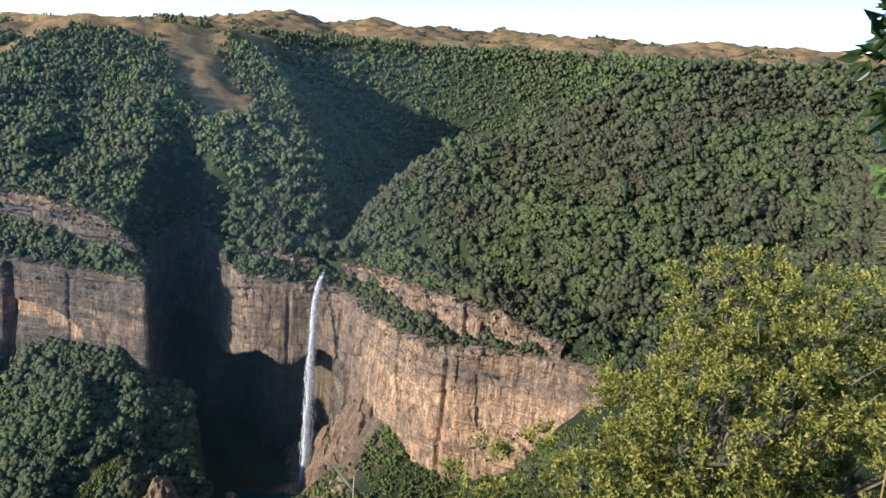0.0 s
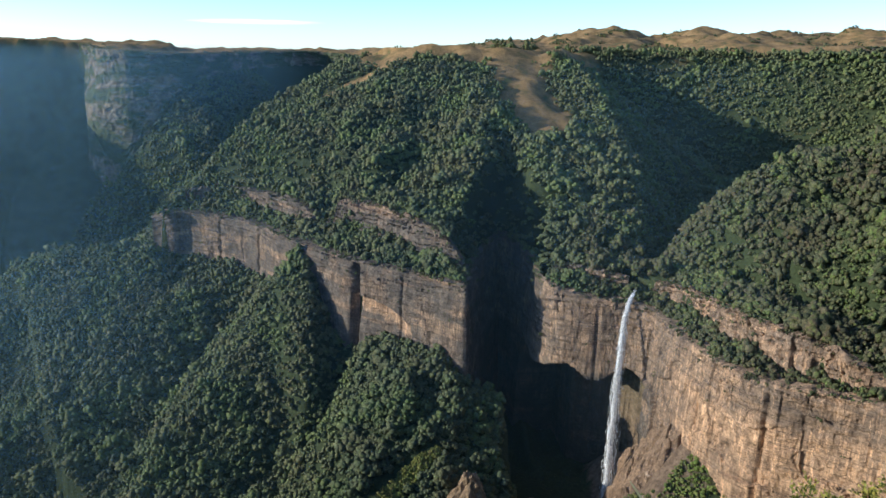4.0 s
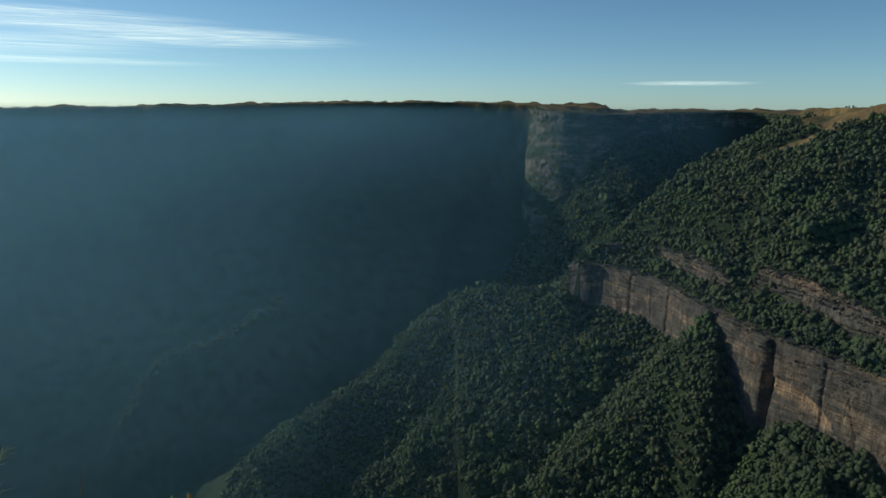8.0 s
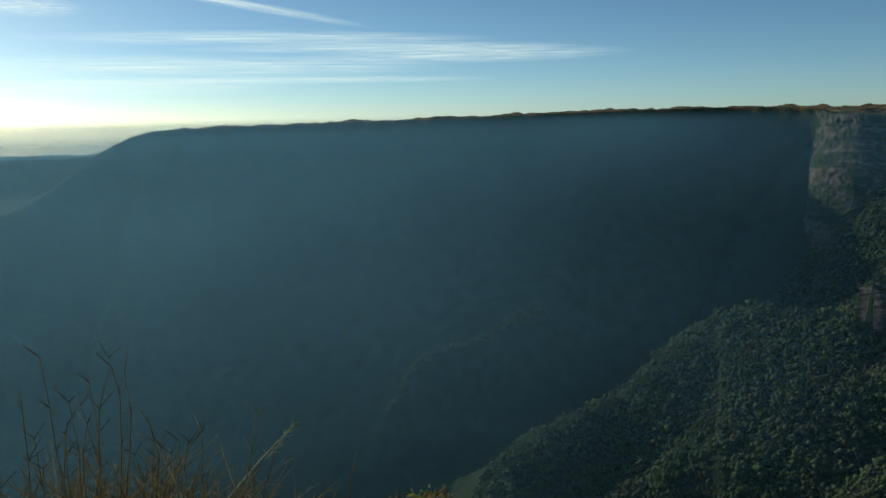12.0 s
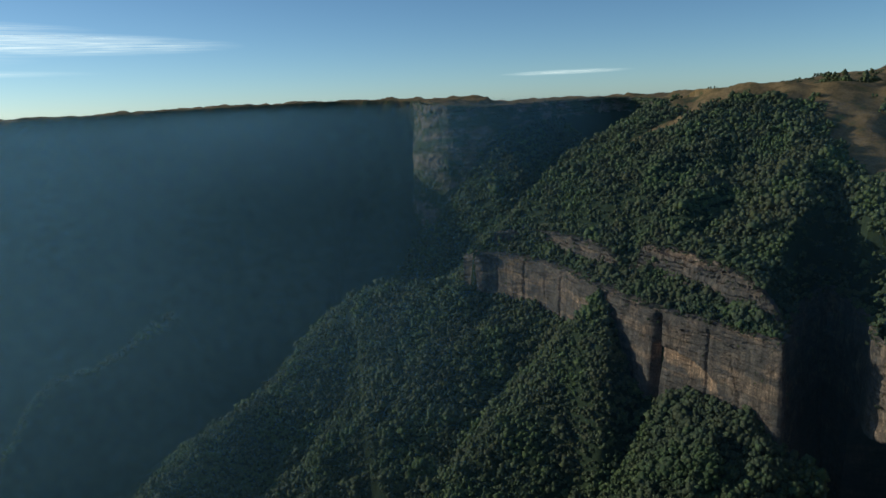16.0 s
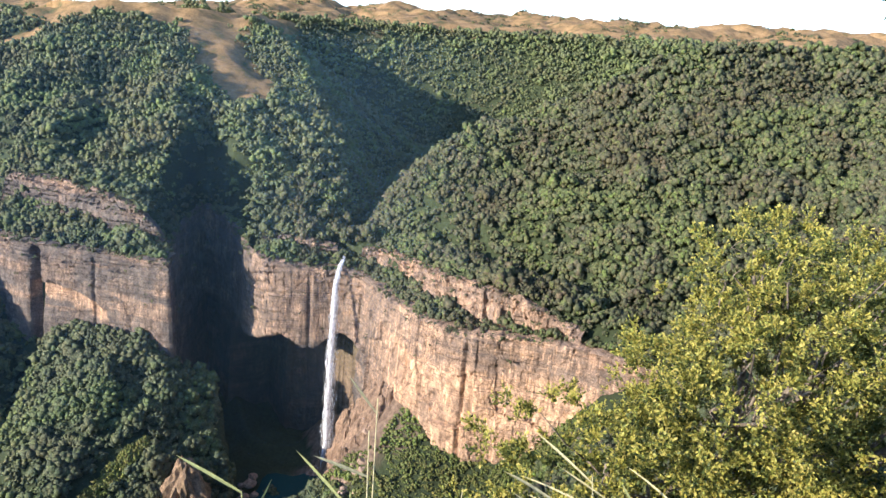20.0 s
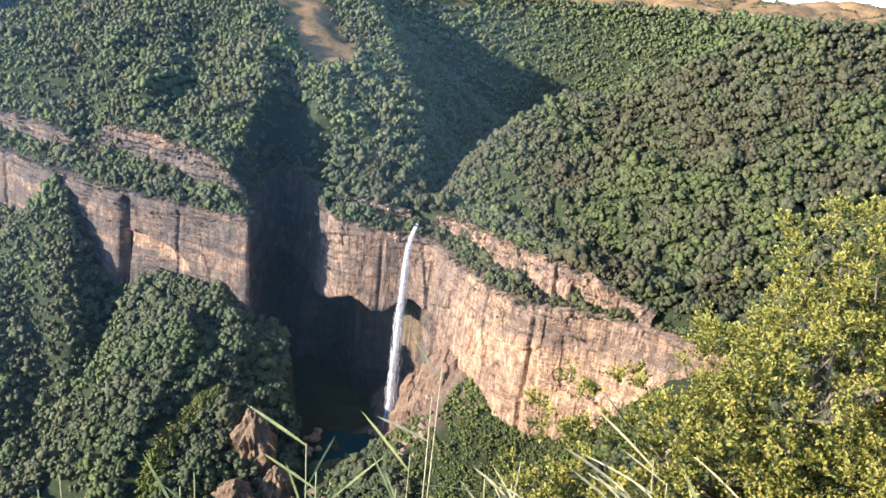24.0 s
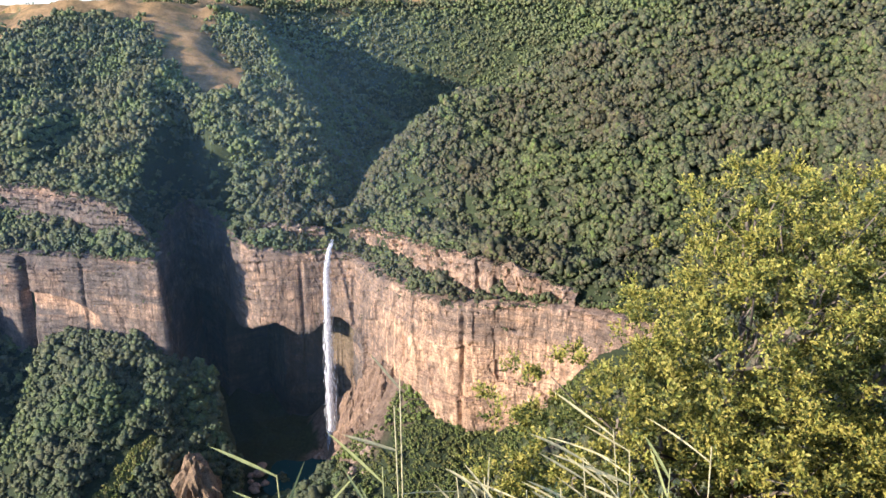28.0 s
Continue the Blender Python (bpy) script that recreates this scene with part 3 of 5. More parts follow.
    fresh = np.maximum(fresh, 0.8 * ((q > 0) & (q < 1)) * smooth01(under, 1, 4) * smooth01(under + 8 * wave(xx, zz, 79, 30, 3), 30, 14))
    cover = np.stack([painted_shade, fresh, painted_shade * 0, np.ones_like(painted_shade)], -1).reshape(-1, 4)
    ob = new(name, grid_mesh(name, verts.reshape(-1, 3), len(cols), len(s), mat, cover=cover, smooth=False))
    return tagged(ob, label, "cliff", kind="structure")


FALLS_LINE = curve(FALLS_RIM + NEAR_RIM[:8], 6)
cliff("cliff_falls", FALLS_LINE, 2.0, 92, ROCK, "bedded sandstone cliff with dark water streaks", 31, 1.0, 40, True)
FAR_LINE = curve(FAR_RIM[9:], 5)
cliff("cliff_far", FAR_LINE, 6.0, 44, FAR_ROCK, "hazy blue-grey escarpment of the far plateau", 41, 2.2, 60, cap=(-40, -20, -8, -3), bench=34.0)


# ---- woods ----
def crowns(name, places, radii, shapes, mat, label, category="trees"):
    """Tree crowns joined into one mesh."""
    r = np.random.RandomState(len(places))
    vs, ts, base = [], [], 0
    which = r.randint(0, len(shapes), len(places))
    for w, (co, tri) in enumerate(shapes):
        k = np.nonzero(which == w)[0]
        if not len(k):
            continue
        a, st = r.uniform(0, 6.28, len(k)), r.uniform(0.85, 1.35, len(k))
        ca, sa_ = np.cos(a), np.sin(a)
        rr = radii[k]
        x = (co[None, :, 0] * ca[:, None] - co[None, :, 1] * sa_[:, None]) * rr[:, None]
        y = (co[None, :, 0] * sa_[:, None] + co[None, :, 1] * ca[:, None]) * rr[:, None]
        z = co[None, :, 2] * (rr * st)[:, None]
        v = np.stack([x, y, z], -1) + places[k][:, None]
        vs.append(v.reshape(-1, 3))
        ts.append((tri[None] + (np.arange(len(k)) * len(co))[:, None, None] + base).reshape(-1, 3))
        base += len(k) * len(co)
    v, t = np.concatenate(vs).astype(np.float32), np.concatenate(ts).astype(np.int32)
    me = bpy.data.meshes.new(name)
    me.vertices.add(len(v))
    me.vertices.foreach_set("co", v.ravel())
    me.loops.add(t.size)
    me.loops.foreach_set("vertex_index", t.ravel())
    me.polygons.add(len(t))
    me.polygons.foreach_set("loop_start", np.arange(0, t.size, 3, dtype=np.int32))
    me.polygons.foreach_set("use_smooth", np.ones(len(t), bool))
    me.update(calc_edges=True)
    me.materials.append(mat)
    return tagged(new(name, me), label, category, kind="stuff")


def clump(seed, lumps):
    """A tree crown: a dome of leafy lumps of unlike size, rough all over."""
    r = np.random.RandomState(seed)
    co0 = np.array(((1, 0, 0), (0, 1, 0), (-1, 0, 0), (0, -1, 0), (0, 0, 1), (0, 0, -1)), float)
    tri0 = np.array(((0, 1, 4), (1, 2, 4), (2, 3, 4), (3, 0, 4), (1, 0, 5), (2, 1, 5), (3, 2, 5), (0, 3, 5)), np.int32)
    cos, tris = [], []
    for i in range(lumps):
        t = (i + 0.5) / lumps
        a, up = i * 2.4 + r.uniform(-0.5, 0.5), 1 - 1.25 * t
        flat = math.sqrt(max(0.0, 1 - up * up))
        k = r.uniform(0.42, 0.68)
        at = np.array([math.cos(a) * flat * 0.8, math.sin(a) * flat * 0.8, up * 0.62]) * r.uniform(0.75, 1.2)
        turn = np.array(Euler(r.uniform(-0.6, 0.6, 3) + np.array([0, 0, r.uniform(0, 6.28)])).to_matrix())
        co = (co0 * 1.15 * k * r.uniform(0.7, 1.3, (len(co0), 1))) @ turn * np.array([1, 1, 0.85]) + at
        cos.append(co)
        tris.append(tri0 + i * len(co0))
    return np.concatenate(cos).astype(np.float32), np.concatenate(tris).astype(np.int32)


# the yellow-green grassy strip that runs down the edge of the wooded mound: x, y, half width
strip = curve(((-34, 932, 7), (-56, 920, 10), (-80, 903, 12), (-100, 882, 14), (-114, 856, 15), (-124, 836, 15)), 10)


def wood_places(x0, x1, y0, y1, gap, seed):
    r = np.random.RandomState(seed)
    x, y = np.meshgrid(np.arange(x0, x1, gap), np.arange(y0, y1, gap))
    x = (x + r.uniform(-0.48, 0.48, x.shape) * gap).ravel()
    y = (y + r.uniform(-0.48, 0.48, y.shape) * gap).ravel()
    z, low, d = land(x, y)
    keep = r.uniform(0, 1, len(x)) > grass_amount(x, y, z, low, d) * 1.4
    keep &= np.hypot(x, y) > 120
    scree = np.hypot(x - 255, y - 905) + 30 * wave(x, y, 22, 60, 3)
    keep &= ~low | (scree > 92)
    keep &= ~low | (d > 7) | (nearest(x, y, RIB)[0] < 30)
    keep &= ~(low & (x > 60) & (x < 285) & (y > 925))
    keep &= (d > 3) & (x > -70) & (x < 10) & (y > 1045) & (y < 1120) | (d > np.where((y > 1090) & (x > -30) & (x < 125), 2, 9)) | low
    keep &= ~(low & (x > 205) & (x < 470) & (y > 560) & (y < 900) & (d < 150))
    keep &= (z > -651) | (x < -250)
    keep &= z > -0.95 * np.hypot(x, y)
    e, k = nearest(x, y, strip)
    keep &= ~low | (e > 1.0 * k[:, 0] + 5)
    return x[keep], y[keep], z[keep], low[keep], d[keep]


for line in (UPPER_LEFT, UPPER_MID, UPPER_RIGHT):
    cliff("cliff_ledge", line, 2.0, 26, ROCK, "short broken cliff band above the wooded ledge", 61, 1.7, 22, cap=(-9, -5, -2), ragged=2.4)

# closer planting on the slopes that stand nearest
sets = [wood_places(-180, 1080, 120, 1200, 7.2, 51), wood_places(-1200, 1500, 500, 2750, 8.5, 52)]
near_set, far_set = [np.hypot(w[0], w[1]) for w in sets]
pick = [(near_set < 1190) & (sets[0][0] > -170), (far_set >= 1190) | (sets[1][0] <= -170)]
WX, WY, WZ, WLOW, WD = [np.concatenate([sets[0][i][pick[0]], sets[1][i][pick[1]]]) for i in range(5)]
FARNESS = np.hypot(WX, WY)
behind = (~WLOW) & (nearest(WX, WY, RIGHT_HILL)[0] > 30) & (WX > 560) & (WY > 1120) & (WY < 1500)
keep = ~behind & ((WX > -1125) | (nearest(WX, WY, NOSE_SPUR)[0] < 75)) & (np.abs(np.arctan2(WX, WY)) < radians(60)) & (FARNESS < np.where((WX < -380) & WLOW, 2750, 2420)) & ((FARNESS < 1700) | (np.random.RandomState(8).uniform(0, 1, len(WX)) < 0.72))
r = np.random.RandomState(3)
SKYLINE = np.maximum.accumulate((GZ / np.maximum(np.hypot(GX, GY), 1.0)).reshape(len(outs), len(turns)), 0)
at_turn = np.clip(np.round((np.arctan2(WX, WY) - turns[0]) / radians(0.36)).astype(int), 0, 438)
at_out = np.clip(np.searchsorted(outs, FARNESS * 0.97) - 2, 0, len(outs) - 1)
keep &= (WZ + 22) / FARNESS > SKYLINE[at_out, at_turn]
rad = np.where(WX > 190, 1.46, 1.5) * (r.uniform(2.0, 4.9, len(WX)) + 2.2 * (r.uniform(0, 1, len(WX)) > 0.86)) * (1 + 0.2 * wave(WX, WY, 33, 90, 2)) * (1 + 0.10 * smooth01(FARNESS, 1150, 1250) + 0.25 * smooth01(FARNESS, 1500, 2200))
ledge = (~WLOW) & (WD < 30)
rad = np.where(ledge, rad * 0.7, rad)
SHAPES_FINE, SHAPES_MID, SHAPES_PLAIN = [clump(i, 9) for i in range(9)], [clump(30 + i, 5) for i in range(8)], [clump(60 + i, 3) for i in range(7)]
# farther leaves made paler: some of the air's haze is put into their colour
FOREST_FAR = foliage("far_forest_leaves", [(0.090, 0.112, 0.058), (0.122, 0.140, 0.068), (0.152, 0.160, 0.078), (0.104, 0.130, 0.066), (0.142, 0.172, 0.066), (0.096, 0.116, 0.064)])
near = keep & (FARNESS < 1190) & (WX > -170)
mid = keep & ~near & (FARNESS < 1480)
FOREST_MID = foliage("slope_forest_leaves", [(0.066, 0.088, 0.050), (0.096, 0.116, 0.062), (0.124, 0.138, 0.070), (0.082, 0.106, 0.064), (0.116, 0.150, 0.060), (0.074, 0.096, 0.058)])
for name, k, shapes, mat, label in (("woods", near & (WX > 190), SHAPES_FINE, FOREST, "dense olive-green evergreen forest above and beside the falls"),
                                    ("slope_woods", near & (WX <= 190), SHAPES_FINE, FOREST_MID, "dense green forest on the spur below the long cliff"),
                                    ("hill_woods", mid & (WX > 300) & (WY < 1240), SHAPES_MID, FOREST, "dense olive-green forest on the crest of the sunny hill"),
                                    ("middle_woods", mid & ~((WX > 300) & (WY < 1240)), SHAPES_MID, FOREST_FAR, "dense dark green forest on the slopes of the gorge"),
                                    ("far_woods", keep & ~near & ~mid, SHAPES_PLAIN, FOREST_FAR, "dense bluish-green forest on the farther hills")):
    lift = rad[k] * r.uniform(0.35, 1.25, k.sum())
    crowns(name, np.stack([WX[k], WY[k], WZ[k] + lift], -1), rad[k], shapes, mat, label)

# thickets on the far plateaus, their rims and the tops beyond the falls
r = np.random.RandomState(61)
x, y = r.uniform(-250, 2300, 9000), r.uniform(1800, 3600, 9000)
k = inside(x, y, BACK_RING) & (wave(x, y, 62, 420, 4, 0.7) > 0.28) & (np.hypot(x, y) < 3900)
x2, y2 = [], []
s_, p_, n_ = along(RIM[9:49], 16.0)
for i in range(len(p_)):
    for j in range(3):
        q = r.uniform(-2, 45) if j else r.uniform(-4, 8)
        if r.uniform() < 0.28:
            x2.append(p_[i, 0] - n_[i, 0] * q + r.normal() * 5)
            y2.append(p_[i, 1] - n_[i, 1] * q + r.normal() * 5)
x, y = np.r_[x[k], np.array(x2)], np.r_[y[k], np.array(y2)]
z = land(x, y)[0]
far_rim = np.arange(len(x)) >= k.sum()
z = np.where(far_rim, np.maximum(z, nearest(x, y, RIM)[1][:, 0]), z)
rad = r.uniform(3.5, 8.5, len(x)) * np.where(far_rim, 0.55, 1.0)
FAR_FOREST = foliage("distant_leaves", [(0.06, 0.08, 0.05), (0.10, 0.115, 0.07), (0.08, 0.10, 0.06)], 4.0, 0.06)
for name, k, mat, label in (("thickets", ~far_rim, FOREST, "scattered dark thickets on the grassy plateau tops"), ("rim_thickets", far_rim, FAR_FOREST, "hazy low trees along the rim of the far plateau")):
    crowns(name, np.stack([x[k], y[k], z[k] + 0.2 * rad[k]], -1), rad[k], SHAPES_PLAIN, mat, label)

# trees on the crest of the small ridge below the far plateau
s_, p_, n_ = along(LIT_RIDGE[3:-4], 3.2)
x, y = p_[:, 0] + r.normal(size=len(p_)) * 5, p_[:, 1] + r.normal(size=len(p_)) * 5
rad = r.uniform(3.5, 7.0, len(x))
crowns("ridge_woods", np.stack([x, y, land(x, y)[0] + 0.9 * rad], -1), rad, SHAPES_MID, FOREST_FAR, "sunlit trees along a small ridge below the far plateau")

# shrubs along the upper edges of the cliffs and in the cracks of the walls
bx, by, bz = [], [], []
for line, deep in ((curve(FALLS_RIM + NEAR_RIM[:6], 6), 100), (UPPER_LEFT, 24), (UPPER_MID, 18), (UPPER_RIGHT, 22)):
    s_, p_, n_ = along(line, 3.0)
    thick = wave(s_, s_ * 0, 66, 70, 3)
    for i in range(len(p_)):
        for j in range(2):
            if r.uniform() < 0.55 + 0.4 * thick[i]:
                q = r.uniform(-1.5, 9)
                bx.append(p_[i, 0] - n_[i, 0] * q), by.append(p_[i, 1] - n_[i, 1] * q), bz.append(p_[i, 2] + r.uniform(-1.5, 1.5))
        if r.uniform() < (0.10 if deep > 50 else 0.3):
            q, v = r.uniform(3, 7), r.uniform(0.05, 1.0) ** 2
            bx.append(p_[i, 0] + n_[i, 0] * (q + 0.05 * v * deep)), by.append(p_[i, 1] + n_[i, 1] * (q + 0.05 * v * deep)), bz.append(p_[i, 2] - v * deep)
rad = r.uniform(1.4, 3.6, len(bx))
crowns("rim_shrubs", np.stack([bx, by, bz], -1), rad, SHAPES_PLAIN, FOREST, "green shrubs along the cliff edges and in the cracks of the rock", "shrubs")

# ---- the fall and its pool ----
def white_water(cut):
    m, nt, b = material("white_water", 0.6)
    b.inputs["Base Color"].default_value = (0.82, 0.83, 0.84, 1)
    n = noise_at(nt, scaled(nt, 0.55, 0.55, 0.035), 1.0, 5.0, 0.72)
    tr, mx = nt.nodes.new("ShaderNodeBsdfTransparent"), nt.nodes.new("ShaderNodeMixShader")
    nt.links.new(ramp(nt, n, [(cut, (0, 0, 0)), (cut + 0.16, (0.95, 0.95, 0.95))]), mx.inputs[0])
    nt.links.new(tr.outputs[0], mx.inputs[1])
    nt.links.new(b.outputs[0], mx.inputs[2])
    nt.links.new(mx.outputs[0], nt.nodes["Material Output"].inputs[0])
    return m


fall_path = curve(((256, 1046, -337), (248, 1026, -339), (240, 1012, -348), (234, 1003, -366), (230, 995, -396), (226, 985, -446), (222, 976, -506), (219, 968, -576), (216, 960, -645)), 12)
waterfall = new("waterfall")
waterfall.location = (216, 960, -646)
tagged(waterfall, "tall thin white waterfall plunging off the cliff", "waterfall")


def strand(name, grow, shift, mat, seed, first=0.0, last=1.0):
    bm = bmesh.new()
    n, rings = len(fall_path), []
    for i, p in enumerate(fall_path):
        t = i / (n - 1)
        if t < first or t > last:
            continue
        wide = (2.1 + grow * t ** 0.8) * (1 + 0.15 * math.sin(i * 0.9 + seed))
        ring = []
        for j in range(12):
            a = j / 12 * 2 * math.pi
            rr = wide * (1 + 0.35 * noise.noise(Vector((math.cos(a) * 2, math.sin(a) * 2 + seed, i * 0.16))))
            ring.append(bm.verts.new((p[0] - 216 + rr * math.cos(a) + shift * t, p[1] - 960 + 0.5 * rr * math.sin(a) + 0.3 * shift * t, p[2] + 646)))
        rings.append(ring)
    for a, b in zip(rings[:-1], rings[1:]):
        for j in range(12):
            bm.faces.new((a[j], a[(j + 1) % 12], b[(j + 1) % 12], b[j])).smooth = True
    me = bpy.data.meshes.new(name)
    bm.to_mesh(me)
    bm.free()
    me.materials.append(mat)
    ob = new(name, me)
    ob.parent = waterfall


strand("water_core", 2.8, 0.0, white_water(0.37), 1.0)
strand("water_veil", 6.6, 1.5, white_water(0.47), 4.0, 0.06)
strand("spray", 9.0, 2.5, white_water(0.54), 7.0, 0.55)

# ---- the pool, its boulders and the rock knob ----
def part(name, bm, mat, parent, label=""):
    """Links a bmesh as one mesh object, under a thing where one is given."""
    me = bpy.data.meshes.new(name)
    bm.to_mesh(me)
    bm.free()
    for m in (mat if isinstance(mat, (list, tuple)) else [mat]):
        me.materials.append(m)
    ob = new(name, me)
    if parent is not None:
        ob.parent = parent
    return tagged(ob, label) if label else ob


def base_at(name, x, y, z, label, category, group=""):
    ob = new(name)
    ob.matrix_world = Matrix.Translation((x, y, z))
    return tagged(ob, label, category, group)


def water_material():
    m, nt, b = material("pool_water", 0.25)
    b.inputs["Base Color"].default_value = (0.008, 0.05, 0.05, 1)
    b.inputs["Specular IOR Level"].default_value = 0.5
    bumped(nt, b, noise_at(nt, scaled(nt, 0.3, 0.3, 0.3), 1.0, 4.0), 0.2, 0.5)
    return m


POOL_Z = -646.0
bm = bmesh.new()
ring = []
for i in range(40):
    a = i / 40 * 2 * math.pi
    k = 1 + 0.12 * math.sin(3 * a + 1) + 0.08 * math.sin(7 * a)
    ring.append(bm.verts.new((165 + 62 * k * math.cos(a), 888 + 74 * k * math.sin(a), POOL_Z)))
bm.faces.new(ring)
tagged(part("pool", bm, water_material(), None), "dark turquoise plunge pool at the foot of the fall", "pool", kind="structure")


def boulder(seed, rough=0.35):
    bm = bmesh.new()
    bmesh.ops.create_icosphere(bm, subdivisions=2, radius=1)
    off = Vector((seed * 3.7, seed * 1.9, seed))
    for v in bm.verts:
        k = 1 + rough * noise.noise(v.co * 1.3 + off) + 0.2 * rough * noise.noise(v.co * 4 + off)
        v.co = Vector((round(v.co.x * k * 3.2) / 3.2 * 0.5 + v.co.x * k * 0.5, v.co.y * k, (round(v.co.z * k * 2.6) / 2.6 * 0.5 + v.co.z * k * 0.5) * 0.8))
    return bm


BOULDER_ROCK = rock("boulder_sandstone", (0.50, 0.37, 0.26), (0.34, 0.24, 0.17), (0.16, 0.12, 0.09), 0.4, 8.0)
r = np.random.RandomState(71)
kinds = [part("boulder", boulder(i), BOULDER_ROCK, None, "pale brown fallen boulder beside the plunge pool") for i in range(4)]
spots = []
for i in range(46):
    a = r.uniform(-1.5, 1.3) if i < 30 else r.uniform(2.2, 4.4)
    q = r.uniform(0.92, 1.45)
    spots.append((165 + 66 * q * math.cos(a), 880 + 78 * q * math.sin(a), r.uniform(2.0, 7.5) if i % 5 else r.uniform(6, 10)))
bx, by = np.array([p[0] for p in spots]), np.array([p[1] for p in spots])
bz = np.maximum(land(bx, by)[0], POOL_Z)
for i, (p, z) in enumerate(zip(spots, bz)):
    m = pose(p[0], p[1], z + 0.15 * p[2], r.uniform(-15, 15), r.uniform(-15, 15), r.uniform(0, 360)) @ Matrix.Diagonal((p[2] * r.uniform(0.7, 1.2), p[2] * r.uniform(0.7, 1.1), p[2] * r.uniform(0.6, 1.0), 1))
    ob = kinds[i] if i < 4 else new("boulder", kinds[i % 4].data)
    ob.matrix_world = m
    tagged(ob, "pale brown fallen boulder beside the plunge pool", "boulder", "boulders round the pool")

# the broken rock bank between the fall and the sunny wall
xs, ys = np.arange(172, 332, 2.0), np.arange(838, 1030, 2.0)
x, y = [q.ravel() for q in np.meshgrid(xs, ys)]
z = low_land(x, y)
edge = smooth01(np.hypot((x - 258) / 76, (y - 938) / 92) + 0.16 * wave(x, y, 92, 40, 3), 1.0, 0.74)
s = 0.8 * x + 0.6 * y
lump = 8.0 * blocks(s, y - x, 3, 21, 26) + 5.0 * blocks(s, y - x + z, 5, 9, 11) + 1.5 * blocks(x, y, 9, 4.5, 5) + 3 * wave(x, y, 91, 24, 3, 0.6)
z = z + (lump + 6.0) * edge - 5 * (1 - edge)
bank = new("rock_bank", grid_mesh("rock_bank", np.stack([x, y, z], -1), len(ys), len(xs), rock("bank_sandstone", (0.40, 0.27, 0.17), (0.23, 0.155, 0.105), (0.08, 0.055, 0.042), 0.6, 3.0), smooth=False))
tagged(bank, "broken reddish-brown rock bank beside the foot of the fall", "rock", kind="structure")

# the broken rock knob on the other bank of the gorge
def knob(seed, high, wide):
    bm = bmesh.new()
    bmesh.ops.create_icosphere(bm, subdivisions=4, radius=1)
    off = Vector((seed, seed * 2.0, 0))
    for v in bm.verts:
        c = v.co.copy()
        k = 1 + 0.38 * noise.noise(c * 1.8 + off) + 0.34 * noise.noise(Vector((c.x * 6, c.y * 6, c.z * 1.6)) + off) + 0.07 * noise.noise(c * 14 + off)
        zz = c.z * high
        v.co = Vector((c.x * k * wide * (1.2 - 0.5 * c.z), c.y * k * wide * (1.2 - 0.5 * c.z), zz * (0.8 + 0.3 * k)))
    for f in bm.faces:
        f.smooth = False
    return bm


KNOB_ROCK = rock("knob_sandstone", (0.38, 0.26, 0.15), (0.24, 0.165, 0.10), (0.09, 0.065, 0.045), 0.7, 3.0)
for x, y, high, wide, seed in ((14, 876, 54, 25, 3.0), (42, 838, 30, 22, 5.0), (-8, 815, 34, 24, 8.0), (60, 800, 20, 18, 11.0)):
    z = float(land(np.array([x * 1.0]), np.array([y * 1.0]))[0][0])
    ob = part("rock_knob", knob(seed, high, wide), KNOB_ROCK, None)
    ob.location = (x, y, z - 4)
    tagged(ob, "brown weathered rock knob above the plunge pool", "rock", "rock knobs of the gorge")

# bright shrubs on the slope under the sunny wall
x, y = np.meshgrid(np.arange(150, 440, 4.6), np.arange(560, 860, 4.6))
x, y = (x + r.uniform(-2.2, 2.2, x.shape)).ravel(), (y + r.uniform(-2.2, 2.2, y.shape)).ravel()
z, low, d = land(x, y)
scree = np.hypot(x - 255, y - 905) + 30 * wave(x, y, 22, 60, 3)
k = low & (d > 5) & (scree > 74) & (z > POOL_Z + 3) & (wave(x, y, 23, 70, 3) > -0.6)
rad = r.uniform(1.4, 3.6, k.sum()) * (1 + 0.7 * (r.uniform(0, 1, k.sum()) > 0.9))
crowns("shrubs", np.stack([x[k], y[k], z[k] + rad * 0.5], -1), rad, [clump(80 + i, 5) for i in range(5)], SHRUB, "bright green shrubs on the scree below the cliff", "shrubs")


r = np.random.RandomState(72)
pick = r.randint(0, len(strip), 900)
x, y = strip[pick, 0] + strip[pick, 2] * r.uniform(-0.3, 1.4, 900), strip[pick, 1] - strip[pick, 2] * r.uniform(-0.4, 0.9, 900)
z = land(x, y)[0]
rad = r.uniform(1.6, 3.8, 900)
STRIP = foliage("strip_grass", [(0.14, 0.17, 0.04), (0.19, 0.20, 0.05), (0.11, 0.15, 0.04), (0.22, 0.20, 0.07)], 0.5, 1.2)
crowns("grass_strip", np.stack([x, y, z + 3.0 + rad], -1), rad, [clump(90 + i, 3) for i in range(5)], STRIP, "yellow-green tall grass and canes on the edge of the wooded mound", "grass")


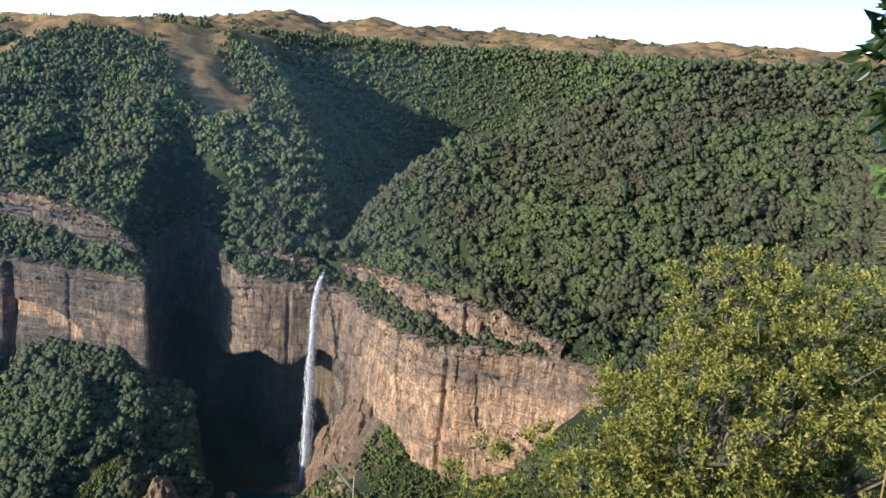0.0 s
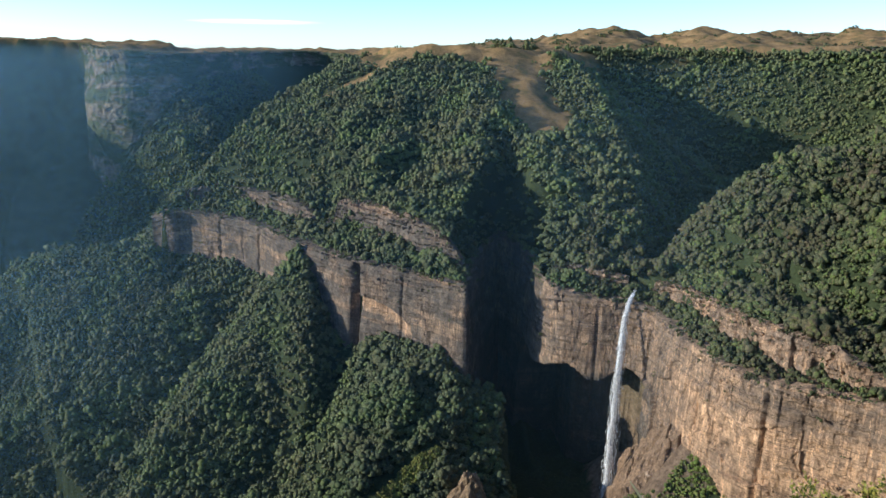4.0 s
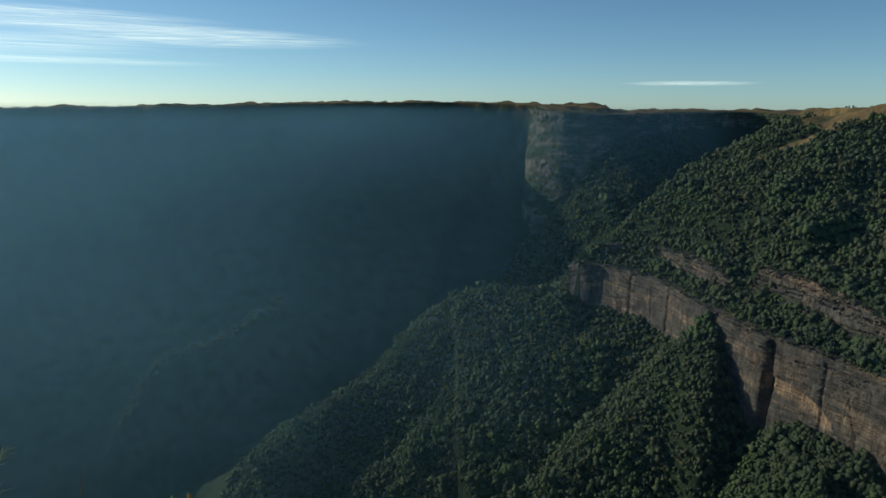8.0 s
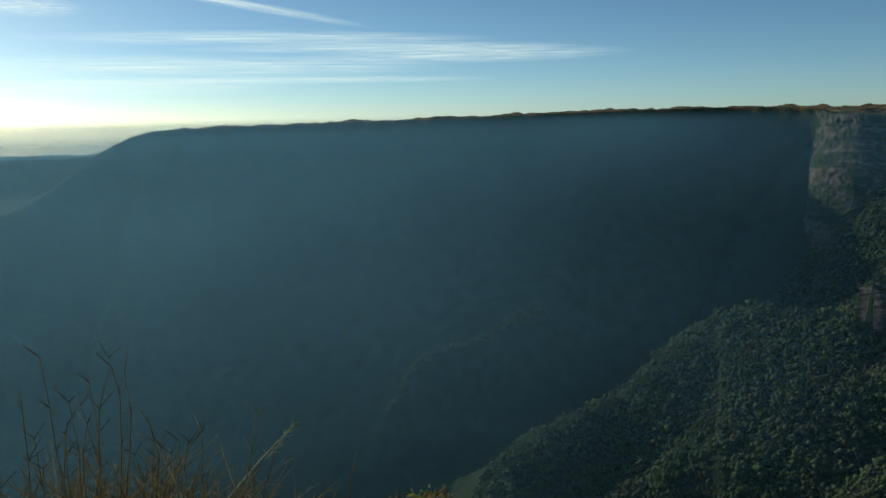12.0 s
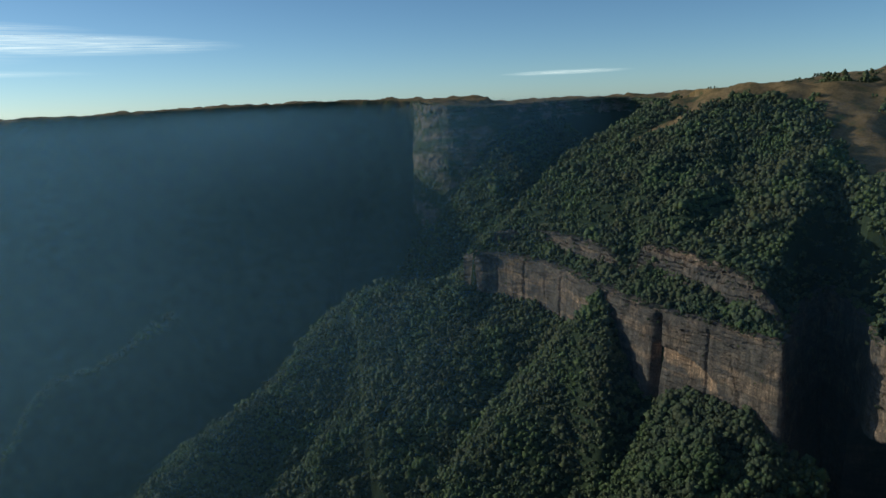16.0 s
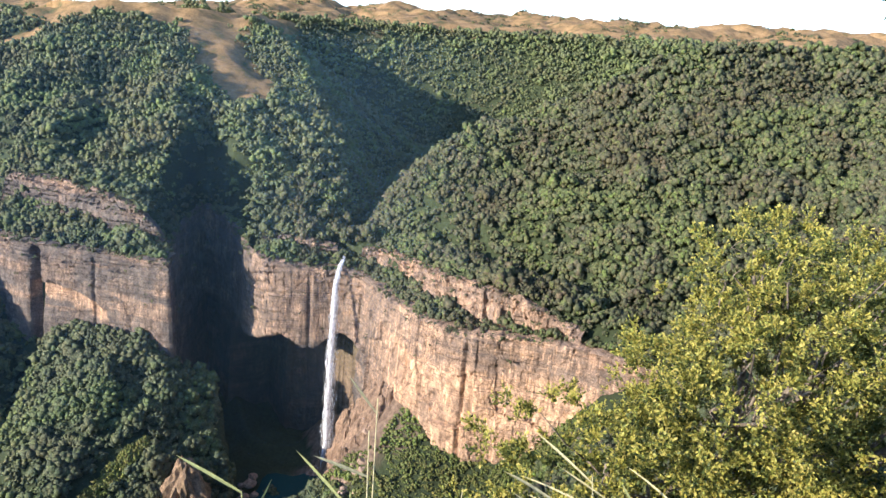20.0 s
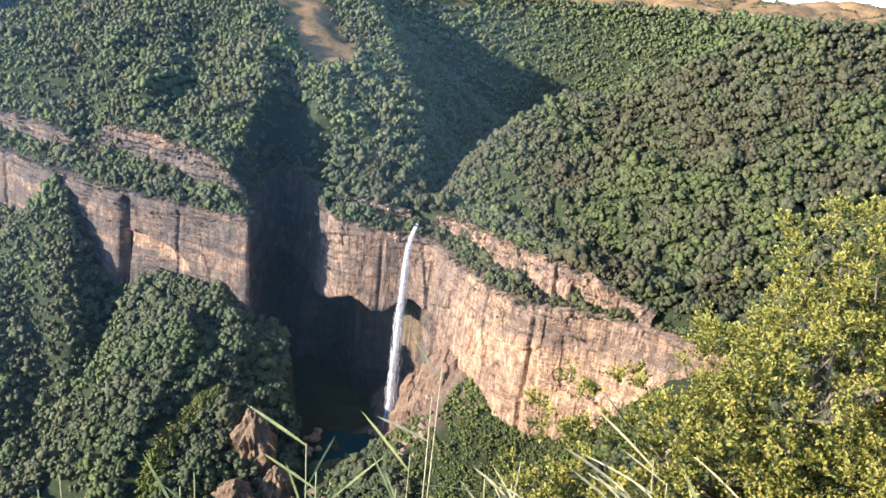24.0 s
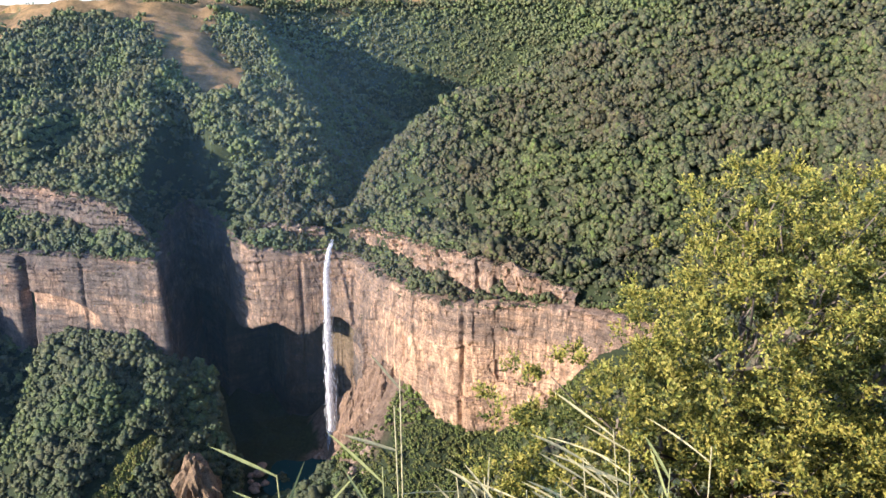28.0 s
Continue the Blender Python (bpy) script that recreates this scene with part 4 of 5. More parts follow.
# ---- clouds ----
def cloud_material():
    m = bpy.data.materials.new("thin_cloud")
    m.use_nodes = True
    nt = m.node_tree
    nt.nodes.remove(nt.nodes["Principled BSDF"])
    tc = nt.nodes.new("ShaderNodeTexCoord")
    mp = nod(nt, "ShaderNodeMapping", Scale=(2.2, 1.0, 7.0))
    nt.links.new(tc.outputs["Object"], mp.inputs["Vector"])
    n = noise_at(nt, mp.outputs["Vector"], 1.3, 6.0, 0.6)
    g = nt.nodes.new("ShaderNodeTexGradient")
    g.gradient_type = "SPHERICAL"
    nt.links.new(tc.outputs["Object"], g.inputs["Vector"])
    veil = mixed(nt, 1.0, ramp(nt, n, [(0.34, (0, 0, 0)), (0.66, (1, 1, 1))]), ramp(nt, g.outputs["Fac"], [(0.0, (0, 0, 0)), (0.7, (0.6, 0.6, 0.6))]), "MULTIPLY")
    em, tr, mx = nod(nt, "ShaderNodeEmission", Color=(1.0, 0.97, 0.92, 1), Strength=2.0), nt.nodes.new("ShaderNodeBsdfTransparent"), nt.nodes.new("ShaderNodeMixShader")
    nt.links.new(veil, mx.inputs[0])
    nt.links.new(tr.outputs[0], mx.inputs[1])
    nt.links.new(em.outputs[0], mx.inputs[2])
    nt.links.new(mx.outputs[0], nt.nodes["Material Output"].inputs[0])
    return m


CLOUD = cloud_material()
for turn, rise, wide, high, lean in ((-66, 5.9, 1500, 48, 0), (-72, 3.9, 1700, 70, 0), (-58, 5.2, 1300, 34, 0), (-52, 4.6, 1100, 60, 0), (-67.5, 8.1, 780, 30, 9), (-71, 8.6, 560, 16, 6), (-82, 7.6, 320, 60, 0), (-15.5, 1.7, 420, 16, 0), (-78, 2.5, 1200, 60, 0), (-66, 2.9, 1500, 26, 0)):
    bm = bmesh.new()
    bmesh.ops.create_grid(bm, x_segments=12, y_segments=4, size=1)
    for v in bm.verts:
        v.co = Vector((v.co.x, 0.1 * v.co.x * v.co.x, v.co.y))
    ob = part("cloud", bm, CLOUD, None)
    a = radians(turn)
    ob.matrix_world = Matrix.Translation((4700 * math.sin(a), 4700 * math.cos(a), 4700 * math.tan(radians(rise)))) @ pose(0, 0, 0, 0, lean, -turn) @ Matrix.Diagonal((wide, 100, high, 1))
    tagged(ob, "thin white cloud streak in a pale blue sky", "cloud", "cloud streaks", "structure")


# ---- the haze in the gorge ----
def haze_material(tone):
    """Sheets that stand in for haze in the air: most light goes through, the rest is scattered both ways."""
    m = bpy.data.materials.new("thin_haze")
    m.use_nodes = True
    nt = m.node_tree
    nt.nodes.remove(nt.nodes["Principled BSDF"])
    att = nt.nodes.new("ShaderNodeAttribute")
    att.attribute_name = "mist"
    bump = nod(nt, "ShaderNodeBump", Strength=1.0, Distance=6.0)
    nt.links.new(noise_at(nt, scaled(nt, 1, 1, 1), 0.6, 1.0), bump.inputs["Height"])
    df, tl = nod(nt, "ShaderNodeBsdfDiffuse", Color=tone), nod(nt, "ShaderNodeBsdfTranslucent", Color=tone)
    for n in (df, tl):
        nt.links.new(bump.outputs["Normal"], n.inputs["Normal"])
    both, mx, tr = nt.nodes.new("ShaderNodeMixShader"), nt.nodes.new("ShaderNodeMixShader"), nt.nodes.new("ShaderNodeBsdfTransparent")
    nt.links.new(df.outputs[0], both.inputs[1])
    nt.links.new(tl.outputs[0], both.inputs[2])
    nt.links.new(att.outputs["Fac"], mx.inputs[0])
    nt.links.new(tr.outputs[0], mx.inputs[1])
    nt.links.new(both.outputs[0], mx.inputs[2])
    nt.links.new(mx.outputs[0], nt.nodes["Material Output"].inputs[0])
    return m


def haze_bank(line, top, foot, most, rise, ends, seed, mat, label, thin=0.2):
    """A standing sheet of mist along a line in the plan. most: its density; rise: how it thins out to the top; thin: the share of its height over which it thins out below; ends: the soft lengths at both ends."""
    s, p, n = along(curve(line, 8), 25.0)
    z = np.linspace(foot, top, 40)
    zz, ss = np.meshgrid(z, s, indexing="ij")
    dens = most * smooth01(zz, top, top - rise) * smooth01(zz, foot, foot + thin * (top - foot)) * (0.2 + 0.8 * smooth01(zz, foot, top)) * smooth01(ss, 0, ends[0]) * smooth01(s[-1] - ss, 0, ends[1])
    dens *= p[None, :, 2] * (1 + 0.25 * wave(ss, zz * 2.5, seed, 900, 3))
    v = np.stack([np.broadcast_to(p[None, :, 0], zz.shape), np.broadcast_to(p[None, :, 1], zz.shape), zz], -1)
    me = grid_mesh("haze", v.reshape(-1, 3), len(z), len(s), mat)
    a = me.attributes.new("mist", "FLOAT", "POINT")
    a.data.foreach_set("value", dens.astype(np.float32).ravel())
    tagged(new("haze", me), label, "haze", "haze banks", "structure")


# the blue of the haze is put into the sheets' own colour
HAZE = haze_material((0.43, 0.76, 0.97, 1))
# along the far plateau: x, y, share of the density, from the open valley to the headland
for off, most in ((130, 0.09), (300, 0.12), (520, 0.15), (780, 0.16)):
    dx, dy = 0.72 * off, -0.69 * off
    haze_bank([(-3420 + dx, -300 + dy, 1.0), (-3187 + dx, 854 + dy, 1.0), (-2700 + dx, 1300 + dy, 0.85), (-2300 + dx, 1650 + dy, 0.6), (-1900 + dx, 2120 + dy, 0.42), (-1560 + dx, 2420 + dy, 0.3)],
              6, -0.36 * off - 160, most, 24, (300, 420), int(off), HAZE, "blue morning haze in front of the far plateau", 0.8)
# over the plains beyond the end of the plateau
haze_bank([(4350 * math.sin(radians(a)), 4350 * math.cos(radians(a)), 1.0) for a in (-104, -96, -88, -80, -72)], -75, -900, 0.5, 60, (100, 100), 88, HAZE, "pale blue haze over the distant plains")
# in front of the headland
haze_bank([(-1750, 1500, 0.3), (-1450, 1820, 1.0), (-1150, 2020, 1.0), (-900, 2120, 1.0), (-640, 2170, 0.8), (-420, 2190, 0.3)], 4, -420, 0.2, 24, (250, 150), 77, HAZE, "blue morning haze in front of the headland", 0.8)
# over the depth of the gorge: the glow towards the sun is put in as density, thin towards the falls; compass, share of
# the density
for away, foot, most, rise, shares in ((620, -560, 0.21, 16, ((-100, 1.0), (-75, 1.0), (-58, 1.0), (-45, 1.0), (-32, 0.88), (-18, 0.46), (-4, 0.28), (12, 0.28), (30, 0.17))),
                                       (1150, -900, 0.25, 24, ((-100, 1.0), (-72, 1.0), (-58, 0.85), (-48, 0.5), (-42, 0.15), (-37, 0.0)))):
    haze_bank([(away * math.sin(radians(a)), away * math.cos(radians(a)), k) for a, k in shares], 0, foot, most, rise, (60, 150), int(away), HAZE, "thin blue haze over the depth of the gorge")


# ---- plants at the viewpoint ----
def at_view(turn, rise, away, up=0.0):
    a, b = radians(turn), radians(rise)
    return Vector((away * math.cos(b) * math.sin(a), away * math.cos(b) * math.cos(a), away * math.sin(b) + up))


def ground_at(x, y):
    return float(land(np.array([float(x)]), np.array([float(y)]))[0][0])


def leaf_material(name, tones, shine=0.45, through=0.35):
    m, nt, b = material(name, shine)
    geo = nt.nodes.new("ShaderNodeNewGeometry")
    col = ramp(nt, geo.outputs["Random Per Island"], [(i / (len(tones) - 1), c) for i, c in enumerate(tones)])
    col = mixed(nt, 1.0, col, ramp(nt, noise_at(nt, scaled(nt, 1, 1, 1), 40.0, 2.0), [(0.3, (0.75, 0.75, 0.75)), (0.7, (1.2, 1.2, 1.2))]), "MULTIPLY")
    nt.links.new(col, b.inputs["Base Color"])
    tl, mx = nt.nodes.new("ShaderNodeBsdfTranslucent"), nt.nodes.new("ShaderNodeMixShader")
    nt.links.new(col, tl.inputs["Color"])
    mx.inputs[0].default_value = through
    nt.links.new(b.outputs[0], mx.inputs[1])
    nt.links.new(tl.outputs[0], mx.inputs[2])
    nt.links.new(mx.outputs[0], nt.nodes["Material Output"].inputs[0])
    return m


LEAF_OLD = leaf_material("bush_leaf", [(0.050, 0.070, 0.020), (0.095, 0.120, 0.034), (0.17, 0.18, 0.05), (0.07, 0.095, 0.028)])
LEAF_YOUNG = leaf_material("young_leaf", [(0.36, 0.33, 0.070), (0.46, 0.40, 0.090), (0.28, 0.31, 0.065), (0.52, 0.42, 0.12)])
LEAF_DARK = leaf_material("tree_leaf", [(0.02, 0.04, 0.012), (0.035, 0.06, 0.015), (0.05, 0.075, 0.02)], 0.3, 0.2)
LEAF_VINE = leaf_material("vine_leaf", [(0.16, 0.24, 0.06), (0.22, 0.30, 0.09), (0.12, 0.20, 0.05)], 0.5, 0.45)
REED_GREEN = leaf_material("reed_green", [(0.22, 0.26, 0.07), (0.40, 0.40, 0.17), (0.14, 0.21, 0.05)])
REED_DRY = leaf_material("reed_dry", [(0.46, 0.40, 0.19), (0.55, 0.48, 0.26), (0.28, 0.25, 0.09)], 0.6, 0.25)
STRAW = leaf_material("dry_straw", [(0.28, 0.18, 0.07), (0.42, 0.29, 0.11), (0.20, 0.12, 0.05), (0.48, 0.38, 0.20)], 0.7, 0.3)


def bark_material():
    m, nt, b = material("grey_bark", 0.9)
    n = noise_at(nt, scaled(nt, 30, 30, 6), 1.0, 5.0)
    nt.links.new(ramp(nt, n, [(0.3, (0.09, 0.07, 0.05)), (0.7, (0.24, 0.20, 0.15))]), b.inputs["Base Color"])
    bumped(nt, b, n, 0.6, 0.01)
    return m


BARK = bark_material()


def limb(bm, points, r0, r1, sides=6):
    """A tapered round limb along points."""
    rings = []
    pts = [Vector(p) for p in points]
    for i, p in enumerate(pts):
        t = (pts[min(i + 1, len(pts) - 1)] - pts[max(i - 1, 0)]).normalized()
        u = t.orthogonal().normalized()
        w = t.cross(u)
        rr = r0 + (r1 - r0) * i / (len(pts) - 1)
        rings.append([bm.verts.new(p + (u * math.cos(a) + w * math.sin(a)) * rr) for a in [j / sides * 2 * math.pi for j in range(sides)]])
    for a, b in zip(rings[:-1], rings[1:]):
        for j in range(sides):
            bm.faces.new((a[j], a[(j + 1) % sides], b[(j + 1) % sides], b[j])).smooth = True
    bm.faces.new(rings[-1])


def bent(a, b, sag, n=6, wob=0.0, seed=0):
    a, b = Vector(a), Vector(b)
    out = []
    for i in range(n + 1):
        t = i / n
        p = a.lerp(b, t) + Vector((0, 0, 4 * sag * t * (1 - t)))
        if wob and 0 < i < n:
            p += wob * Vector((noise.noise(Vector((seed, t * 3, 0))), noise.noise(Vector((seed, t * 3, 7))), noise.noise(Vector((seed, t * 3, 13)))))
        out.append(p)
    return out


def leaves_mesh(name, stems, ways, sizes, mat, parent, seed, narrow=0.36, curl=0.25):
    """Folded pointed leaves, each at its stem point and along its way."""
    r = np.random.RandomState(seed)
    n = len(stems)
    w = ways / (np.linalg.norm(ways, axis=1)[:, None] + 1e-9)
    side = np.cross(w, r.normal(size=(n, 3)))
    side /= np.linalg.norm(side, axis=1)[:, None] + 1e-9
    up = np.cross(side, w)
    L = sizes[:, None]
    mid = stems + w * L * 0.5 + up * L * 0.05
    v = np.stack([stems, mid + side * L * narrow * 0.5 + up * L * 0.08, stems + w * L - up * L * curl * 0.4, mid - side * L * narrow * 0.5 + up * L * 0.08], 1)
    f = np.array([(0, 1, 2), (0, 2, 3)])[None] + (np.arange(n) * 4)[:, None, None]
    me = bpy.data.meshes.new(name)
    me.vertices.add(n * 4)
    me.vertices.foreach_set("co", v.astype(np.float32).ravel())
    f = f.reshape(-1, 3).astype(np.int32)
    me.loops.add(f.size)
    me.loops.foreach_set("vertex_index", f.ravel())
    me.polygons.add(len(f))
    me.polygons.foreach_set("loop_start", np.arange(0, f.size, 3, dtype=np.int32))
    me.update(calc_edges=True)
    me.materials.append(mat)
    ob = new(name, me)
    ob.parent = parent
    return ob


def bush(name, lobes, foot, label, seed, twigs, leaf, young_share=0.5, mats=(LEAF_OLD, LEAF_YOUNG)):
    """A leafy shrub: trunks and limbs to each lobe of the crown, and twigs set with small leaves."""
    r = np.random.RandomState(seed)
    thing = base_at(name, *foot, label, "bush")
    o = Vector(foot)
    bm = bmesh.new()
    fork = Vector((0, 0, 0.45 * (max(c[2] for c, _ in lobes) - o.z)))
    limb(bm, bent((0, 0, -0.1), fork, 0, 5, 0.12, seed), 0.09, 0.06, 8)
    part("trunk", bm, BARK, thing)
    for i, (c, rad) in enumerate(lobes):
        bm = bmesh.new()
        end = Vector(c) - o + Vector((0, 0, rad * 0.5))
        limb(bm, bent(fork, end, 0.1, 6, 0.25, seed + i), 0.05, 0.012)
        for j in range(7):
            dv = Vector(r.normal(size=3)).normalized()
            dv.z = abs(dv.z)
            a = fork.lerp(end, r.uniform(0.3, 0.9))
            limb(bm, bent(a, Vector(c) - o + dv * rad * 0.9, 0.05, 5, 0.15, seed + i * 9 + j), 0.02, 0.004, 5)
        part("limb", bm, BARK, thing)
    vol = np.array([rad ** 2 for _, rad in lobes])
    st, wy, sz, yo = [], [], [], []
    for (c, rad), n in zip(lobes, (twigs * vol / vol.sum()).astype(int)):
        # sprays: small domes of twigs over the crown, with dark gaps between them
        m = max(6, n // 17)
        dv = r.normal(size=(m, 3))
        dv /= np.linalg.norm(dv, axis=1)[:, None]
        lump = 1 + 0.36 * np.array([noise.noise(Vector(q) * 2.3 + Vector((seed, rad * 9, 0))) + 0.5 * noise.noise(Vector(q) * 5.5) for q in dv])
        depth = 1 - 0.45 * r.uniform(0, 1, m) ** 2.2
        heart = np.array(c)[None] - np.array(foot)[None] + dv * (rad * lump * depth)[:, None] * np.array([1, 1, 0.92])
        size = leaf * r.uniform(2.8, 5.2, m)
        pick = r.randint(0, m, n)
        way = dv[pick] * 0.7 + np.array([0, 0, 0.6]) + r.normal(size=(n, 3)) * 0.75
        way /= np.linalg.norm(way, axis=1)[:, None]
        tip = heart[pick] + way * (size[pick] * r.uniform(0.5, 1.0, n))[:, None]
        for k in range(9):
            back = k / 9 * r.uniform(0.7, 1.3, n) * leaf * 2.4
            st.append(tip - way * back[:, None])
            wy.append(way + r.normal(size=(n, 3)) * 0.7)
            sz.append(leaf * r.uniform(0.55, 1.15, n))
            yo.append((depth[pick] > 0.72) & (r.uniform(0, 1, n) < young_share + 0.4 * (0.5 - k / 9) + 0.25 * way[:, 2]))
    st, wy, sz, yo = np.concatenate(st), np.concatenate(wy), np.concatenate(sz), np.concatenate(yo)
    leaves_mesh("crown", st[~yo], wy[~yo], sz[~yo], mats[0], thing, seed + 1, 0.6)
    ob = leaves_mesh("young_leaves", st[yo], wy[yo], sz[yo] * 0.9, mats[1], thing, seed + 2, 0.58)
    tagged(ob, "yellow-green young leaves at the twig ends")
    return thing


def lobe(turn, rise, away, rad):
    return (tuple(at_view(turn, rise, away)), rad)


bush_lobes = [lobe(51, -25, 6.6, 1.45), lobe(46.5, -27, 6.2, 0.92), lobe(61, -24, 6.6, 1.35), lobe(37, -35, 5.6, 0.95), lobe(32, -40, 5.3, 0.6), lobe(47, -38, 5.8, 1.2), lobe(58, -40, 5.6, 1.3), lobe(46.0, -15.5, 6.9, 0.55), lobe(52, -17, 6.8, 0.8)]
foot = (4.0, 3.9, ground_at(4.0, 3.9))
bush("bush", bush_lobes, foot, "large leafy bush with yellow-green young tips on the cliff edge", 81, 35000, 0.036, 0.55)
small_lobes = [(tuple(at_view(a, b, q, 0.22)), w) for a, b, q, w in ((-60.6, -30.6, 4.0, 0.15), (-58.2, -30.2, 4.1, 0.17), (-55.8, -30.6, 4.0, 0.14), (-58.2, -33.5, 4.0, 0.28))]
p = at_view(-58.2, -34, 4.0)
bush("shrub", small_lobes, (p.x, p.y, ground_at(p.x, p.y)), "small shrub with ochre leaf tips below the cliff edge", 91, 420, 0.035, 0.7, (STRAW, LEAF_YOUNG))


def blade(bm, root, way, length, width, droop, n=5, face=None):
    """A long pointed reed leaf that bends over."""
    root, way = Vector(root), Vector(way).normalized()
    side = way.cross(face if face else Vector((0, 0, 1)))
    side = side.normalized() if side.length > 1e-3 else Vector((1, 0, 0))
    rows = []
    for i in range(n + 1):
        t = i / n
        p = root + way * length * t + Vector((0, 0, -droop * length * t * t))
        w = width * (0.35 + 1.3 * t) * (1 - t) ** 0.7 if i < n else 0
        keel = Vector((0, 0, -0.25 * w))
        rows.append([bm.verts.new(p - side * w * 0.5), bm.verts.new(p + keel), bm.verts.new(p + side * w * 0.5)] if i < n else [bm.verts.new(p)])
    for a, b in zip(rows[:-1], rows[1:]):
        if len(b) == 3:
            bm.faces.new((a[0], a[1], b[1], b[0]))
            bm.faces.new((a[1], a[2], b[2], b[1]))
        else:
            bm.faces.new((a[0], a[1], b[0]))
            bm.faces.new((a[1], a[2], b[0]))


def reed(turn, rise, away, shift, leaves, seed, mat, leaf=0.3, label="", swept=0.0):
    """A reed whose top is seen in that direction; its foot stands aside by shift on the slope below. swept: how far its leaves all blow to one side."""
    r = np.random.RandomState(seed)
    top = at_view(turn, rise, away)
    a = radians(turn)
    side = Vector((math.cos(a), -math.sin(a), 0))
    foot = top + side * shift
    fz = ground_at(foot.x, foot.y)
    thing = base_at("reed", foot.x, foot.y, fz, label, "reed", "reeds at the cliff edge")
    o = Vector((foot.x, foot.y, fz))
    stem = bent((0, 0, -0.05), top - o, 0.02, 6, 0.03, seed)
    bm = bmesh.new()
    limb(bm, stem, 0.0050, 0.0022, 5)
    part("stem", bm, mat, thing)
    for i in range(leaves):
        k = (i + r.uniform(0, 1)) / leaves
        q = 6 * (1 - 0.22 * k) - 1e-4
        p = stem[int(q)].lerp(stem[int(q) + 1], q - int(q))
        lie = (1 if i % 2 else -1) * r.uniform(0.3, 1.1) * (1 - swept) - swept * r.uniform(0.7, 1.2)
        up = r.uniform(0.25, 1.6) * (1 - 0.55 * swept) * (1.15 - 0.6 * k)
        way = side * lie + Vector((0, 0, up)) + Vector((math.sin(a), math.cos(a), 0)) * r.uniform(-0.5, 0.5)
        bm = bmesh.new()
        blade(bm, p, way, leaf * r.uniform(0.6, 1.15), leaf * 0.05 * r.uniform(0.8, 1.3), r.uniform(0.0, 0.14), 6, Vector((-math.sin(a), -math.cos(a), 0.5)) + Vector(r.normal(size=3)) * 0.35)
        part("leaf", bm, mat, thing)
    return thing


r = np.random.RandomState(17)
GREEN_REED, DRY_REED = "green reed with long pointed leaves at the cliff edge", "pale dry reed with leaves blown over beside the bush"
for turn, rise, away, shift, n, dry, swept in ((-14.4, -35.0, 2.5, 0.02, 3, 0, 0), (-16.0, -35.6, 2.5, 0.04, 4, 0, 0), (-4.0, -36.2, 2.4, 0, 3, 0, 0), (-5.2, -37.0, 2.4, 0.05, 4, 0, 0), (-10.0, -38.4, 2.4, 0.1, 4, 0, 0),
                                               (5.6, -34.6, 2.3, 0.02, 8, 0, 0), (6.6, -36.6, 2.2, -0.05, 8, 0, 0), (17.0, -28.2, 2.4, -0.08, 1, 1, 0), (16.4, -30.6, 2.4, -0.03, 1, 1, 0), (15.0, -35.0, 2.3, -0.03, 5, 0, 0), (14.0, -37.5, 2.2, 0, 6, 0, 0),
                                               (24.5, -36.0, 2.5, 0.12, 5, 1, 0.4), (22.0, -36.0, 2.6, 0.2, 7, 1, 0.8), (28.5, -36.8, 2.7, 0.25, 8, 1, 0.9), (26.5, -38.0, 2.5, 0.2, 8, 1, 0.8), (36.0, -31.8, 2.8, 0.30, 9, 1, 0.95),
                                               (37.5, -33.2, 2.8, 0.30, 9, 1, 0.9), (33.5, -34.2, 2.7, 0.35, 9, 1, 0.9), (35.5, -35.8, 2.7, 0.25, 9, 1, 0.8), (44.2, -32.0, 2.8, 0.12, 4, 1, 0.1), (41.0, -34.0, 2.7, 0.1, 7, 0, 0.4),
                                               (31.5, -36.5, 2.5, 0.2, 8, 1, 0.8), (22.0, -39.5, 2.3, 0.1, 7, 1, 0.5), (16.0, -39.5, 2.3, 0.05, 6, 0, 0.2), (8.0, -39.0, 2.2, 0.0, 6, 0, 0), (-2.0, -39.0, 2.3, 0.0, 5, 0, 0), (37.5, -37.0, 2.6, 0.1, 7, 1, 0.6)):
    reed(turn, rise, away, shift, n, int(r.randint(1e6)), REED_DRY if dry else REED_GREEN, 0.26 if dry else 0.27, DRY_REED if dry else GREEN_REED, swept)


